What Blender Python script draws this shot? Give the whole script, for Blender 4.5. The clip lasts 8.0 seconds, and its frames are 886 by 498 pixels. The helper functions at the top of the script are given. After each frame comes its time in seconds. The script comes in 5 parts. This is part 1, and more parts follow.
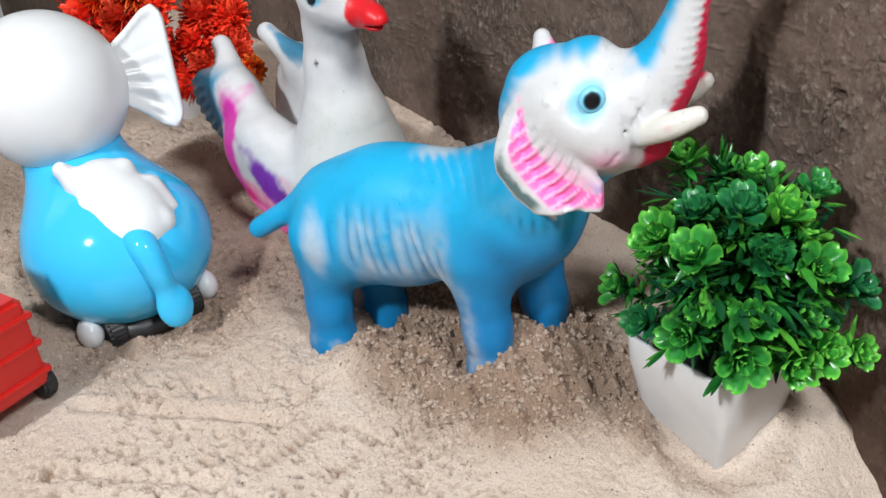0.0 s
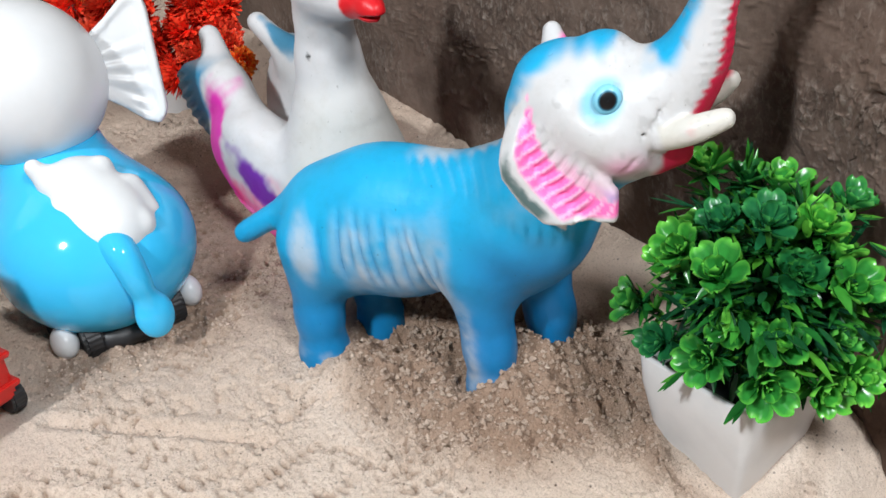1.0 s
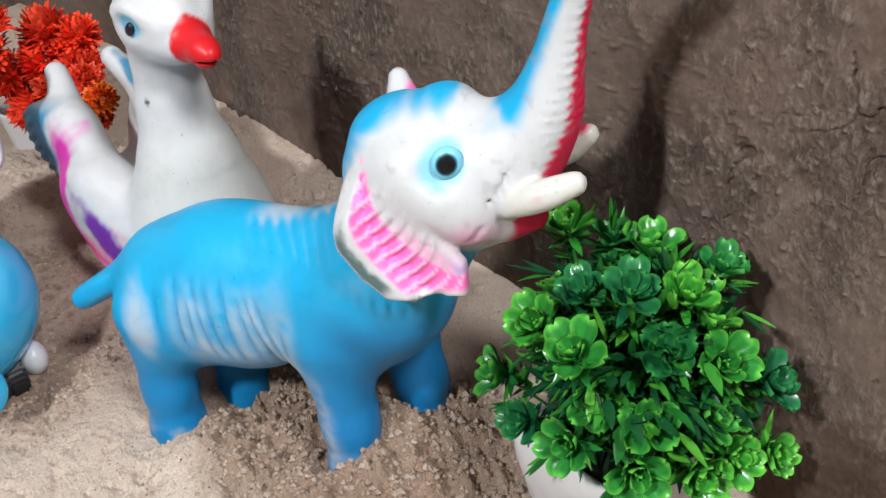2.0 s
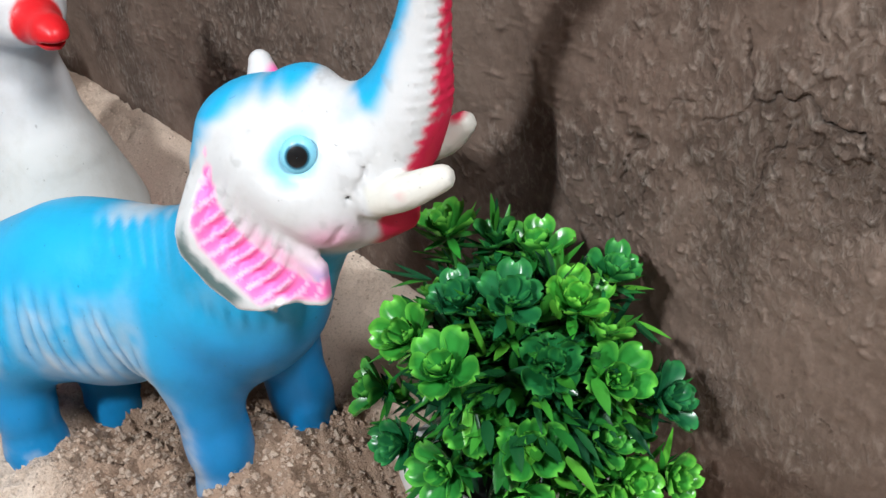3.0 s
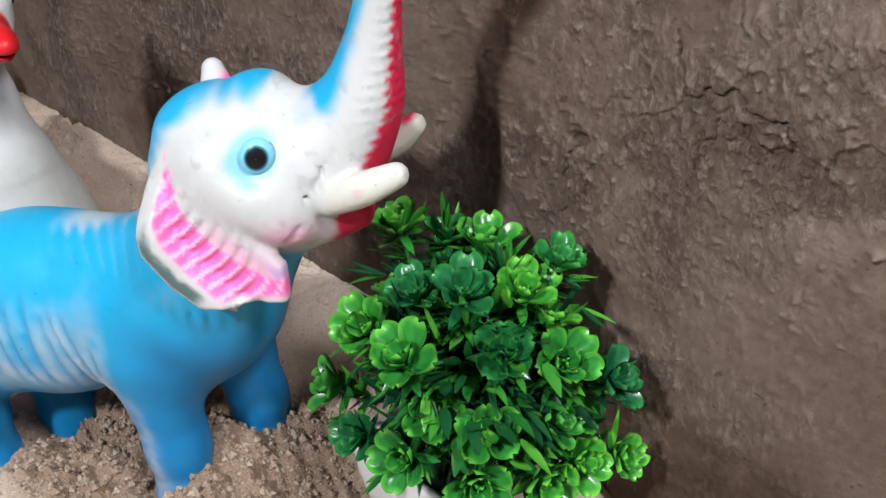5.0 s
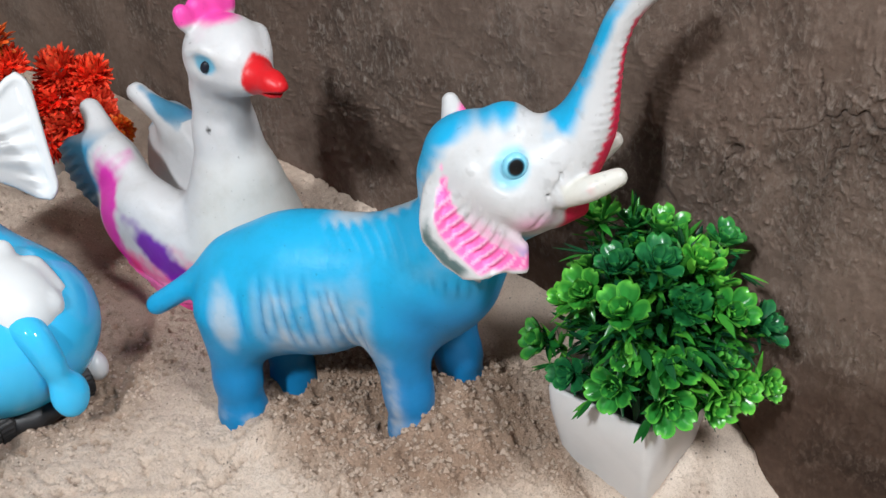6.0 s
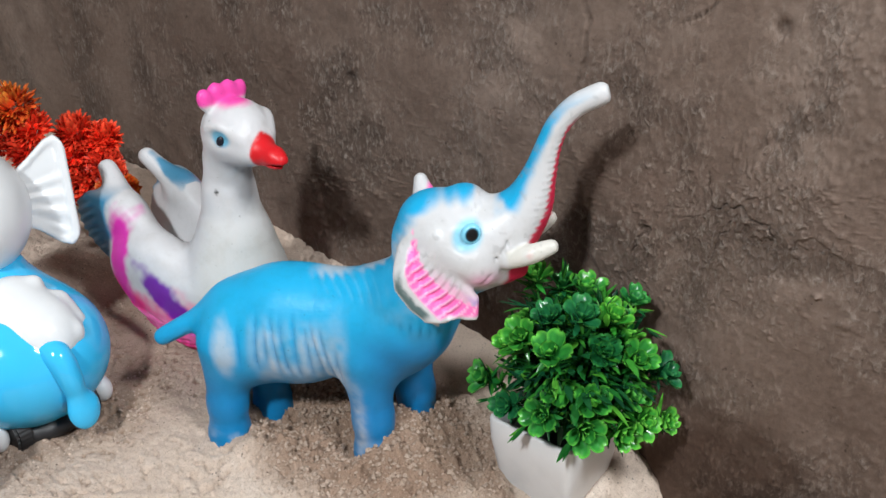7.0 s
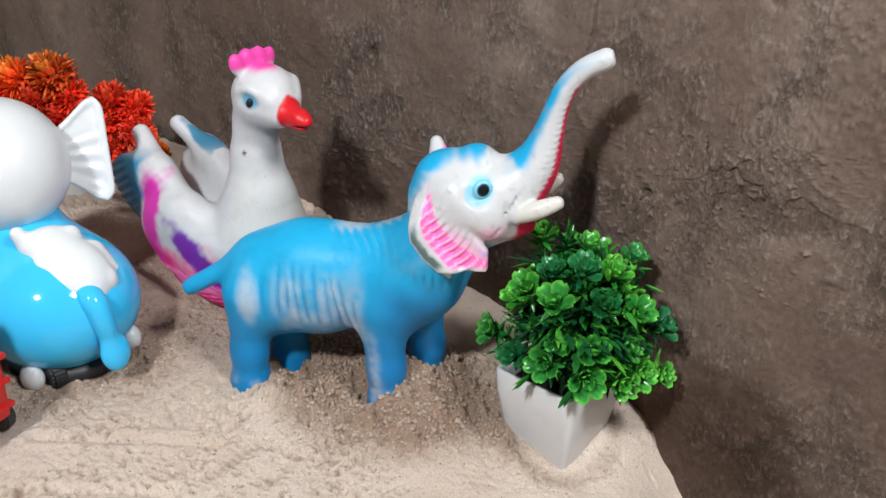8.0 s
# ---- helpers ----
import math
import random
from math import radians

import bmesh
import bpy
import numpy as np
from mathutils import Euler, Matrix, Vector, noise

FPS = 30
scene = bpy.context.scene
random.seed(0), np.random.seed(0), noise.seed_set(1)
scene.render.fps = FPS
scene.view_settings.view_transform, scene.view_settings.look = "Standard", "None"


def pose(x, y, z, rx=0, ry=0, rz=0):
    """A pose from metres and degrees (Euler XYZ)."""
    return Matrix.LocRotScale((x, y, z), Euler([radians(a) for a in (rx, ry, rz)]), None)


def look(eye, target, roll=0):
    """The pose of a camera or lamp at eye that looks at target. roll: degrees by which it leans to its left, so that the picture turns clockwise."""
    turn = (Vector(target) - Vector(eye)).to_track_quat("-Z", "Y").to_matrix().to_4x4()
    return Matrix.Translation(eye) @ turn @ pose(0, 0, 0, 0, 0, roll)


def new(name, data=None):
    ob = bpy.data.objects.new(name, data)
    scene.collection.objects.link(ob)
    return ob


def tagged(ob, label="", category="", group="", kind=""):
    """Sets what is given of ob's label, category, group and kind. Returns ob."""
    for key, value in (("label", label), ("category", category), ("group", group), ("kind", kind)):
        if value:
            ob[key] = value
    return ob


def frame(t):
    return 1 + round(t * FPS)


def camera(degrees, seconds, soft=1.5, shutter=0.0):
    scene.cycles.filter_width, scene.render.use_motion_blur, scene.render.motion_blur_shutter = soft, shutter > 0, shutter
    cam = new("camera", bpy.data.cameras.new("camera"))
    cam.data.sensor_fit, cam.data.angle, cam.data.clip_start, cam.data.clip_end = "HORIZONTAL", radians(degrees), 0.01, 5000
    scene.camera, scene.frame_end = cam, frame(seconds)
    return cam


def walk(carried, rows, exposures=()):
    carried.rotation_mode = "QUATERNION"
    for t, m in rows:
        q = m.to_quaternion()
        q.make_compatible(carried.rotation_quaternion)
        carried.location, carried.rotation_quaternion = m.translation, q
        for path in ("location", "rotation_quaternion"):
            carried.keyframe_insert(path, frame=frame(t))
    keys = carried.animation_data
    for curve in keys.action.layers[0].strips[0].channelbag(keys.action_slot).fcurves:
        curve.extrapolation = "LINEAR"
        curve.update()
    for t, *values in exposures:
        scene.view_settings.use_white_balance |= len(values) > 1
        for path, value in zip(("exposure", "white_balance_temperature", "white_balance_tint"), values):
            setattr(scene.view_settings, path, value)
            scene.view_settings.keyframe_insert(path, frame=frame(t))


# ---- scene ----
cam = camera(49.9, 8.0)
PATH = [
    (0, (0.247, -0.395, 0.365), (-1.206, 0.568, -0.616), -6.6),
    (0.5, (0.233, -0.393, 0.349), (-1.218, 0.565, -0.638), -6.7),
    (1, (0.216, -0.374, 0.353), (-1.23, 0.587, -0.639), -6.0),
    (1.5, (0.204, -0.348, 0.347), (-1.216, 0.656, -0.64), -4.9),
    (1.7, (0.203, -0.329, 0.357), (-1.202, 0.684, -0.643), -5.5),
    (2.8, (0.196, -0.26, 0.334), (-1.138, 0.837, -0.674), -5.0),
    (3, (0.195, -0.255, 0.331), (-1.127, 0.853, -0.68), -4.6),
    (3.5, (0.193, -0.243, 0.322), (-1.062, 0.935, -0.697), -3.2),
    (4, (0.195, -0.236, 0.313), (-1.085, 0.932, -0.685), -3.9),
    (4.2, (0.195, -0.23, 0.31), (-1.083, 0.935, -0.695), -4.2),
    (5.3, (0.204, -0.311, 0.345), (-1.018, 0.925, -0.645), -4.1),
    (5.5, (0.204, -0.344, 0.353), (-1.018, 0.891, -0.637), -4.7),
    (6, (0.205, -0.421, 0.39), (-1.016, 0.824, -0.589), -4.7),
    (6.5, (0.237, -0.477, 0.413), (-0.933, 0.848, -0.521), -1.6),
    (7, (0.269, -0.508, 0.436), (-0.907, 0.868, -0.416), -0.2),
    (7.5, (0.287, -0.537, 0.436), (-0.909, 0.836, -0.392), 0.2),
    (8, (0.303, -0.545, 0.421), (-0.901, 0.816, -0.414), 0.8),
]
walk(cam, [(t, look(eye, target, roll)) for t, eye, target, roll in PATH],
     exposures=[(0, -0.08), (1.7, -0.08), (2.8, 0.05), (4.2, 0.05), (5.3, -0.08), (6.5, -0.22), (7.5, -0.20), (8, -0.19)])

# ---------------------------------------------------------------- world and lamps
world = bpy.data.worlds.new("world")
scene.world = world
world.use_nodes = True
world.node_tree.nodes["Background"].inputs[0].default_value = (0.80, 0.88, 1.0, 1)
world.node_tree.nodes["Background"].inputs[1].default_value = 0.05


def area_lamp(name, eye, target, size, watts, colour):
    data = bpy.data.lights.new(name, "AREA")
    data.shape, data.size, data.energy, data.color = "DISK", size, watts, colour
    ob = new(name, data)
    ob.matrix_world = look(eye, target)
    return ob


area_lamp("lamp_front", (0.19, -1.20, 1.16), (-0.06, -0.14, 0.06), 0.13, 22.5, (0.905, 0.965, 1.0))
area_lamp("lamp_side", (0.92, -0.19, 1.26), (-0.06, -0.16, 0.0), 0.28, 18.5, (0.93, 0.97, 1.0))

# ---------------------------------------------------------------- numeric tools
SLOPE = math.tan(radians(8.0))
TABLE = np.random.RandomState(7).rand(8, 256, 256)


def value_noise(x, y, seed=0):
    xi, yi = np.floor(x).astype(int), np.floor(y).astype(int)
    fx, fy = x - xi, y - yi
    fx, fy = fx * fx * (3 - 2 * fx), fy * fy * (3 - 2 * fy)
    tab = TABLE[seed % 8]
    a, b = tab[xi % 256, yi % 256], tab[(xi + 1) % 256, yi % 256]
    c, d = tab[xi % 256, (yi + 1) % 256], tab[(xi + 1) % 256, (yi + 1) % 256]
    return (a * (1 - fx) + b * fx) * (1 - fy) + (c * (1 - fx) + d * fx) * fy - 0.5


def fbm(x, y, scale, octaves, seed=0, gain=0.5):
    total, amp = np.zeros_like(x), 1.0
    for k in range(octaves):
        total += amp * value_noise(x * scale + 17.3 * k, y * scale + 5.7 * k, seed + k)
        scale, amp = scale * 2.03, amp * gain
    return total


def smooth(a, b, x):
    t = np.clip((x - a) / (b - a), 0, 1)
    return t * t * (3 - 2 * t)


def mesh_of(name, verts, faces, material, shade=True):
    """A mesh from numpy corners and quads (or triangles)."""
    verts, faces = np.asarray(verts, np.float32), np.asarray(faces, np.int32)
    me = bpy.data.meshes.new(name)
    n = faces.shape[1]
    me.vertices.add(len(verts))
    me.vertices.foreach_set("co", verts.ravel())
    me.loops.add(faces.size)
    me.loops.foreach_set("vertex_index", faces.ravel())
    me.polygons.add(len(faces))
    me.polygons.foreach_set("loop_start", np.arange(0, faces.size, n, dtype=np.int32))
    me.polygons.foreach_set("use_smooth", np.full(len(faces), shade))
    me.update(calc_edges=True)
    me.materials.append(material)
    return me


def paint(me, colours):
    """Sprayed or dyed colour, some with shade in it, for each mesh corner."""
    layer = me.color_attributes.new("paint", "FLOAT_COLOR", "POINT")
    layer.data.foreach_set("color", np.c_[colours, np.ones(len(colours))].astype(np.float32).ravel())


def grid_faces(nx, ny):
    i = np.arange(nx * ny).reshape(nx, ny)
    return np.stack([i[:-1, :-1], i[1:, :-1], i[1:, 1:], i[:-1, 1:]], -1).reshape(-1, 4)


def steps(*stretches):
    """Coordinates in stretches of (from, to, step)."""
    parts = [np.arange(a, b - 1e-9, s) for a, b, s in stretches]
    return np.concatenate(parts + [[stretches[-1][1]]])


class Form:
    """A rounded solid blended from simple distance fields."""

    def __init__(self, lo, hi, step):
        axes = [np.arange(a, b, step) for a, b in zip(lo, hi)]
        self.lo, self.step = np.array(lo), step
        self.p = np.stack(np.meshgrid(*axes, indexing="ij"), -1)
        self.d = np.full(self.p.shape[:3], 1.0)

    def near(self, points, margin):
        """The stretch of the grid round some points."""
        at = np.array(points, float)
        lo = np.clip(((at.min(0) - margin - self.lo) / self.step).astype(int), 0, None)
        hi = np.clip(((at.max(0) + margin - self.lo) / self.step).astype(int) + 1, 1, None)
        return tuple(slice(i, j) for i, j in zip(lo, hi))

    def blend(self, shape, k):
        here, d = shape if isinstance(shape, tuple) else (slice(None), shape)
        old = self.d[here]
        if k <= 0:
            self.d[here] = np.minimum(old, d)
        else:
            h = np.clip(0.5 + 0.5 * (old - d) / k, 0, 1)
            self.d[here] = old * (1 - h) + d * h - k * h * (1 - h)
        return self

    def cut(self, shape, k):
        here, d = shape if isinstance(shape, tuple) else (slice(None), shape)
        old = self.d[here]
        h = np.clip(0.5 - 0.5 * (old + d) / k, 0, 1)
        self.d[here] = old * (1 - h) - d * h + k * h * (1 - h)
        return self

    def rod(self, p, a, b, ra, rb):
        a, b = np.array(a, float), np.array(b, float)
        ab = b - a
        h = np.clip(((p - a) @ ab) / (ab @ ab), 0, 1)
        return np.linalg.norm(p - a - h[..., None] * ab, axis=-1) - (ra + (rb - ra) * h)

    def limb(self, a, b, ra, rb):
        here = self.near([a, b], max(ra, rb) + 0.02)
        return here, self.rod(self.p[here], a, b, ra, rb)

    def egg(self, centre, radii, turn=(0, 0, 0)):
        m = np.array(Euler([radians(v) for v in turn]).to_matrix())
        here = self.near([centre], max(radii) + 0.02)
        q = (self.p[here] - np.array(centre)) @ m
        r = np.array(radii)
        k0, k1 = np.linalg.norm(q / r, axis=-1), np.linalg.norm(q / (r * r), axis=-1)
        return here, k0 * (k0 - 1) / np.maximum(k1, 1e-6)

    def chain(self, points, radii, k):
        here = self.near(points, max(radii) + 0.02)
        p, d = self.p[here], None
        for (a, ra), (b, rb) in zip(zip(points, radii), zip(points[1:], radii[1:])):
            e = self.rod(p, a, b, ra, rb)
            if d is None:
                d = e
            else:
                h = np.clip(0.5 + 0.5 * (d - e) / k, 0, 1)
                d = d * (1 - h) + e * h - k * h * (1 - h)
        return here, d

    def skin(self):
        """Corners and quads of the zero surface (surface nets)."""
        d = self.d
        s = d < 0
        nx, ny, nz = d.shape
        total, count = np.zeros((nx - 1, ny - 1, nz - 1, 3)), np.zeros((nx - 1, ny - 1, nz - 1))
        corner = [(i, j, k) for i in (0, 1) for j in (0, 1) for k in (0, 1)]
        view = lambda a, c: a[c[0]:nx - 1 + c[0], c[1]:ny - 1 + c[1], c[2]:nz - 1 + c[2]]
        for c in corner:
            for axis in range(3):
                if c[axis]:
                    continue
                e = list(c)
                e[axis] = 1
                da, db = view(d, c), view(d, e)
                cross = view(s, c) != view(s, e)
                t = np.where(cross, da / np.where(cross, da - db, 1.0), 0)
                for n in range(3):
                    total[..., n] += np.where(cross, c[n] + (t if n == axis else 0.0), 0)
                count += cross
        live = count > 0
        index = np.full(live.shape, -1)
        index[live] = np.arange(live.sum())
        where = np.argwhere(live)
        verts = self.lo + self.step * (where + total[live] / count[live][:, None])
        faces = []
        for axis in range(3):
            u, v = [(1, 2), (2, 0), (0, 1)][axis]
            a = [slice(None)] * 3
            b = [slice(None)] * 3
            a[axis], b[axis] = slice(0, -1), slice(1, None)
            sa, sb = s[tuple(a)], s[tuple(b)]
            at = np.argwhere(sa != sb)
            at = at[(at[:, u] > 0) & (at[:, v] > 0) & (at[:, u] < d.shape[u] - 1) & (at[:, v] < d.shape[v] - 1)]
            flip = sa[tuple(at.T)]
            get = lambda du, dv: index[tuple((at - np.eye(3, dtype=int)[u] * du - np.eye(3, dtype=int)[v] * dv).T)]
            q = np.stack([get(1, 1), get(0, 1), get(0, 0), get(1, 0)], 1)
            q[~flip] = q[~flip][:, ::-1]
            faces.append(q)
        return verts, np.concatenate(faces)


def ball(centre, radii, rings=12, around=20, axis=(0, 0, 1)):
    """Corners and quads of a rounded button; its rings run round the axis."""
    turn = np.array(Vector((0, 0, 1)).rotation_difference(Vector(axis)).to_matrix())
    th = np.linspace(0.02, math.pi - 0.02, rings)[:, None]
    ph = np.linspace(0, 2 * math.pi, around, endpoint=False)[None]
    v = np.stack([np.sin(th) * np.cos(ph) * radii[0], np.sin(th) * np.sin(ph) * radii[1], np.cos(th) * radii[2] + 0 * ph], -1)
    i = np.arange(rings * around).reshape(rings, around)
    j = np.roll(i, -1, 1)
    f = np.stack([i[1:], j[1:], j[:-1], i[:-1]], -1).reshape(-1, 4)
    return v.reshape(-1, 3) @ turn.T + np.array(centre), f, np.repeat(th.ravel(), around)


def join(*pieces):
    """Several (corners, quads, colours) as one."""
    v, f, c, n = [], [], [], 0
    for a, b, col in pieces:
        v.append(a), f.append(np.asarray(b) + n), c.append(col)
        n += len(a)
    return np.concatenate(v), np.concatenate(f), np.concatenate(c)


def part(name, me, parent=None, label=""):
    ob = new(name, me)
    if parent:
        ob.parent = parent
    return tagged(ob, label) if label else ob


def split(root, v, q, c, mat, which, names):
    """One moulded skin as parts; which gives each corner's part."""
    n = np.zeros_like(v)
    flat = np.cross(v[q[:, 2]] - v[q[:, 0]], v[q[:, 3]] - v[q[:, 1]])
    for k in range(4):
        np.add.at(n, q[:, k], flat)
    n /= np.maximum(np.linalg.norm(n, axis=1), 1e-12)[:, None]
    face = which[q].max(1)
    for k, (name, label) in enumerate(names):
        mine = q[face == k]
        if not len(mine):
            continue
        used, back = np.unique(mine, return_inverse=True)
        me = mesh_of(name, v[used], back.reshape(-1, 4), mat)
        paint(me, c[used])
        me.normals_split_custom_set_from_vertices(n[used].tolist())
        part(name, me, root, label)


def empty(name, m):
    ob = new(name)
    ob.matrix_world = m
    return ob


# ---------------------------------------------------------------- materials
def material(name, colour=(0.5, 0.5, 0.5), rough=0.5, spec=0.5):
    mat = bpy.data.materials.new(name)
    mat.use_nodes = True
    b = mat.node_tree.nodes["Principled BSDF"]
    b.inputs["Base Color"].default_value = (*colour, 1)
    b.inputs["Roughness"].default_value = rough
    b.inputs["Specular IOR Level"].default_value = spec
    return mat, mat.node_tree, b


def node(tree, kind, **settings):
    n = tree.nodes.new(kind)
    for k, v in settings.items():
        n.inputs[k.replace("_", " ")].default_value = v
    return n


def ramp(tree, source, stops):
    r = tree.nodes.new("ShaderNodeValToRGB")
    el = r.color_ramp.elements
    while len(el) < len(stops):
        el.new(0.5)
    for e, (at, col) in zip(el, stops):
        e.position, e.color = at, (*col, 1)
    tree.links.new(source, r.inputs[0])
    return r.outputs[0]


def mix(tree, fac, a, b, kind="MIX"):
    m = tree.nodes.new("ShaderNodeMix")
    m.data_type, m.blend_type = "RGBA", kind
    for socket, v in ((m.inputs[0], fac), (m.inputs[6], a), (m.inputs[7], b)):
        if isinstance(v, bpy.types.NodeSocket):
            tree.links.new(v, socket)
        else:
            socket.default_value = v if isinstance(v, float) else (*v, 1)
    return m.outputs[2]


def place(tree):
    return tree.nodes.new("ShaderNodeTexCoord").outputs["Object"]


def noise_of(tree, scale, detail=4.0, rough=0.55, coords=None):
    n = node(tree, "ShaderNodeTexNoise", Scale=scale, Detail=detail, Roughness=rough)
    tree.links.new(coords or place(tree), n.inputs["Vector"])
    return n.outputs[0]


def bump(tree, height, distance, strength=1.0, normal=None):
    b = node(tree, "ShaderNodeBump", Strength=strength, Distance=distance)
    tree.links.new(height, b.inputs["Height"])
    if normal:
        tree.links.new(normal, b.inputs["Normal"])
    return b.outputs[0]


def mud_material():
    mat, t, b = material("mud_plaster", rough=0.93, spec=0.25)
    base = ramp(t, noise_of(t, 7.0, 6.0), [(0.30, (0.140, 0.096, 0.075)), (0.55, (0.196, 0.142, 0.114)), (0.78, (0.268, 0.204, 0.168))])
    fine = ramp(t, noise_of(t, 210.0, 5.0, 0.7), [(0.34, (0.66, 0.64, 0.62)), (0.60, (1.05, 1.05, 1.05))])
    base = mix(t, 0.6, base, fine, "MULTIPLY")
    red = ramp(t, noise_of(t, 16.0, 3.0), [(0.58, (0, 0, 0)), (0.74, (0.7, 0.7, 0.7))])
    base = mix(t, red, base, (0.120, 0.084, 0.066))
    damp = ramp(t, noise_of(t, 3.1, 3.0, 0.6), [(0.38, (0.60, 0.55, 0.52)), (0.60, (1.05, 1.05, 1.05))])
    base = mix(t, 0.7, base, damp, "MULTIPLY")
    m = t.nodes.new("ShaderNodeMapping")
    m.inputs["Rotation"].default_value = (0, radians(38), 0)
    m.inputs["Scale"].default_value = (1.15, 1.0, 0.62)
    t.links.new(place(t), m.inputs["Vector"])
    ridged = node(t, "ShaderNodeTexNoise", Scale=270.0, Detail=6.0, Roughness=0.66, Distortion=0.5)
    t.links.new(m.outputs[0], ridged.inputs["Vector"])
    torn = ramp(t, noise_of(t, 13.0, 5.0, 0.6), [(0.45, (0.09,) * 3), (0.60, (1.0,) * 3)])
    n = bump(t, noise_of(t, 380.0, 7.0, 0.75), 0.0012, 0.55)
    coarse = node(t, "ShaderNodeBump", Distance=0.0062)
    t.links.new(torn, coarse.inputs["Strength"])
    t.links.new(ridged.outputs[0], coarse.inputs["Height"])
    t.links.new(n, coarse.inputs["Normal"])
    n = coarse.outputs[0]
    # paler colour on the crests of the torn ridges
    crest = ramp(t, ridged.outputs[0], [(0.50, (0, 0, 0)), (0.66, (0.9, 0.9, 0.9))])
    base = mix(t, mix(t, 1.0, crest, torn, "MULTIPLY"), base, (0.32, 0.262, 0.222))
    # dark dots put the shade of small pits into the plaster colour
    pits = ramp(t, noise_of(t, 150.0, 4.0, 0.6), [(0.27, (0.35, 0.30, 0.28)), (0.33, (1, 1, 1))])
    base = mix(t, 0.8, base, pits, "MULTIPLY")
    # dark patch at the wall's foot, beside the sand: damp stain plus painted plant shadow
    spot = node(t, "ShaderNodeVectorMath")
    spot.operation = "DISTANCE"
    spot.inputs[1].default_value = (0.075, 0.0, -0.01)
    t.links.new(place(t), spot.inputs[0])
    wob = node(t, "ShaderNodeMath")
    wob.operation = "MULTIPLY_ADD"
    t.links.new(noise_of(t, 22.0, 5.0, 0.6), wob.inputs[0])
    wob.inputs[1].default_value = 0.14
    t.links.new(spot.outputs["Value"], wob.inputs[2])
    stain_shade = ramp(t, wob.outputs[0], [(0.12, (0.55, 0.48, 0.44)), (0.165, (1, 1, 1))])
    t.links.new(mix(t, 1.0, base, stain_shade, "MULTIPLY"), b.inputs["Base Color"])
    t.links.new(n, b.inputs["Normal"])
    return mat


def sand_material():
    mat, t, b = material("dry_sand", rough=0.95, spec=0.15)
    base = ramp(t, noise_of(t, 9.0, 5.0), [(0.30, (0.74, 0.59, 0.48)), (0.52, (0.83, 0.685, 0.575)), (0.75, (0.88, 0.75, 0.645))])
    grain = ramp(t, noise_of(t, 900.0, 3.0, 0.7), [(0.32, (0.66, 0.60, 0.56)), (0.48, (1.06, 1.05, 1.04))])
    base = mix(t, 0.7, base, grain, "MULTIPLY")
    # dark specks colour in the small shadows of holes between grains
    v = node(t, "ShaderNodeTexVoronoi", Scale=230.0)
    t.links.new(place(t), v.inputs["Vector"])
    speck = ramp(t, v.outputs["Distance"], [(0.10, (1, 1, 1)), (0.20, (0, 0, 0))])
    few = ramp(t, noise_of(t, 45.0, 3.0), [(0.52, (0, 0, 0)), (0.62, (1, 1, 1))])
    base = mix(t, mix(t, 1.0, speck, few, "MULTIPLY"), base, (0.17, 0.115, 0.085))
    # churned sand is browner; the tint also holds shade from under the elephant
    churn_shade = t.nodes.new("ShaderNodeAttribute")
    churn_shade.attribute_name = "paint"
    base = mix(t, churn_shade.outputs["Color"], base, mix(t, 1.0, base, (0.50, 0.42, 0.37), "MULTIPLY"))
    t.links.new(base, b.inputs["Base Color"])
    n = bump(t, noise_of(t, 330.0, 5.0, 0.7), 0.0032, 0.9)
    n = bump(t, noise_of(t, 1200.0, 2.0, 0.7), 0.0010, 0.9, n)
    t.links.new(n, b.inputs["Normal"])
    return mat


def vinyl_material(name, rough, wear):
    """Soft painted vinyl: its colours are sprayed on."""
    mat, t, b = material(name, rough=rough, spec=0.32)
    a = t.nodes.new("ShaderNodeAttribute")
    a.attribute_name = "paint"
    grime = ramp(t, noise_of(t, 60.0, 6.0, 0.65), [(0.30, (0.80, 0.78, 0.74)), (0.52, (1, 1, 1))])
    base = mix(t, wear, a.outputs["Color"], grime, "MULTIPLY")
    dots = ramp(t, noise_of(t, 380.0, 2.0, 0.5), [(0.245, (0.35, 0.33, 0.32)), (0.27, (1, 1, 1))])
    base = mix(t, wear, base, dots, "MULTIPLY")
    t.links.new(base, b.inputs["Base Color"])
    r = ramp(t, noise_of(t, 45.0, 5.0), [(0.3, (rough - 0.07,) * 3), (0.7, (rough + 0.10,) * 3)])
    t.links.new(r, b.inputs["Roughness"])
    b.inputs["Subsurface Weight"].default_value = 0.05
    b.inputs["Subsurface Radius"].default_value = (0.004, 0.003, 0.003)
    b.inputs["Subsurface Scale"].default_value = 0.6
    n = bump(t, noise_of(t, 130.0, 4.0), 0.0008, 0.35)
    t.links.new(n, b.inputs["Normal"])
    return mat


def plastic_material(name, colour, rough, dirt=0.25):
    mat, t, b = material(name, colour, rough, 0.5)
    grime = ramp(t, noise_of(t, 35.0, 5.0, 0.6), [(0.28, tuple(c * 0.72 for c in colour)), (0.55, colour)])
    t.links.new(mix(t, dirt, colour, grime), b.inputs["Base Color"])
    n = bump(t, noise_of(t, 55.0, 3.0), 0.0008, 0.15)
    t.links.new(n, b.inputs["Normal"])
    return mat


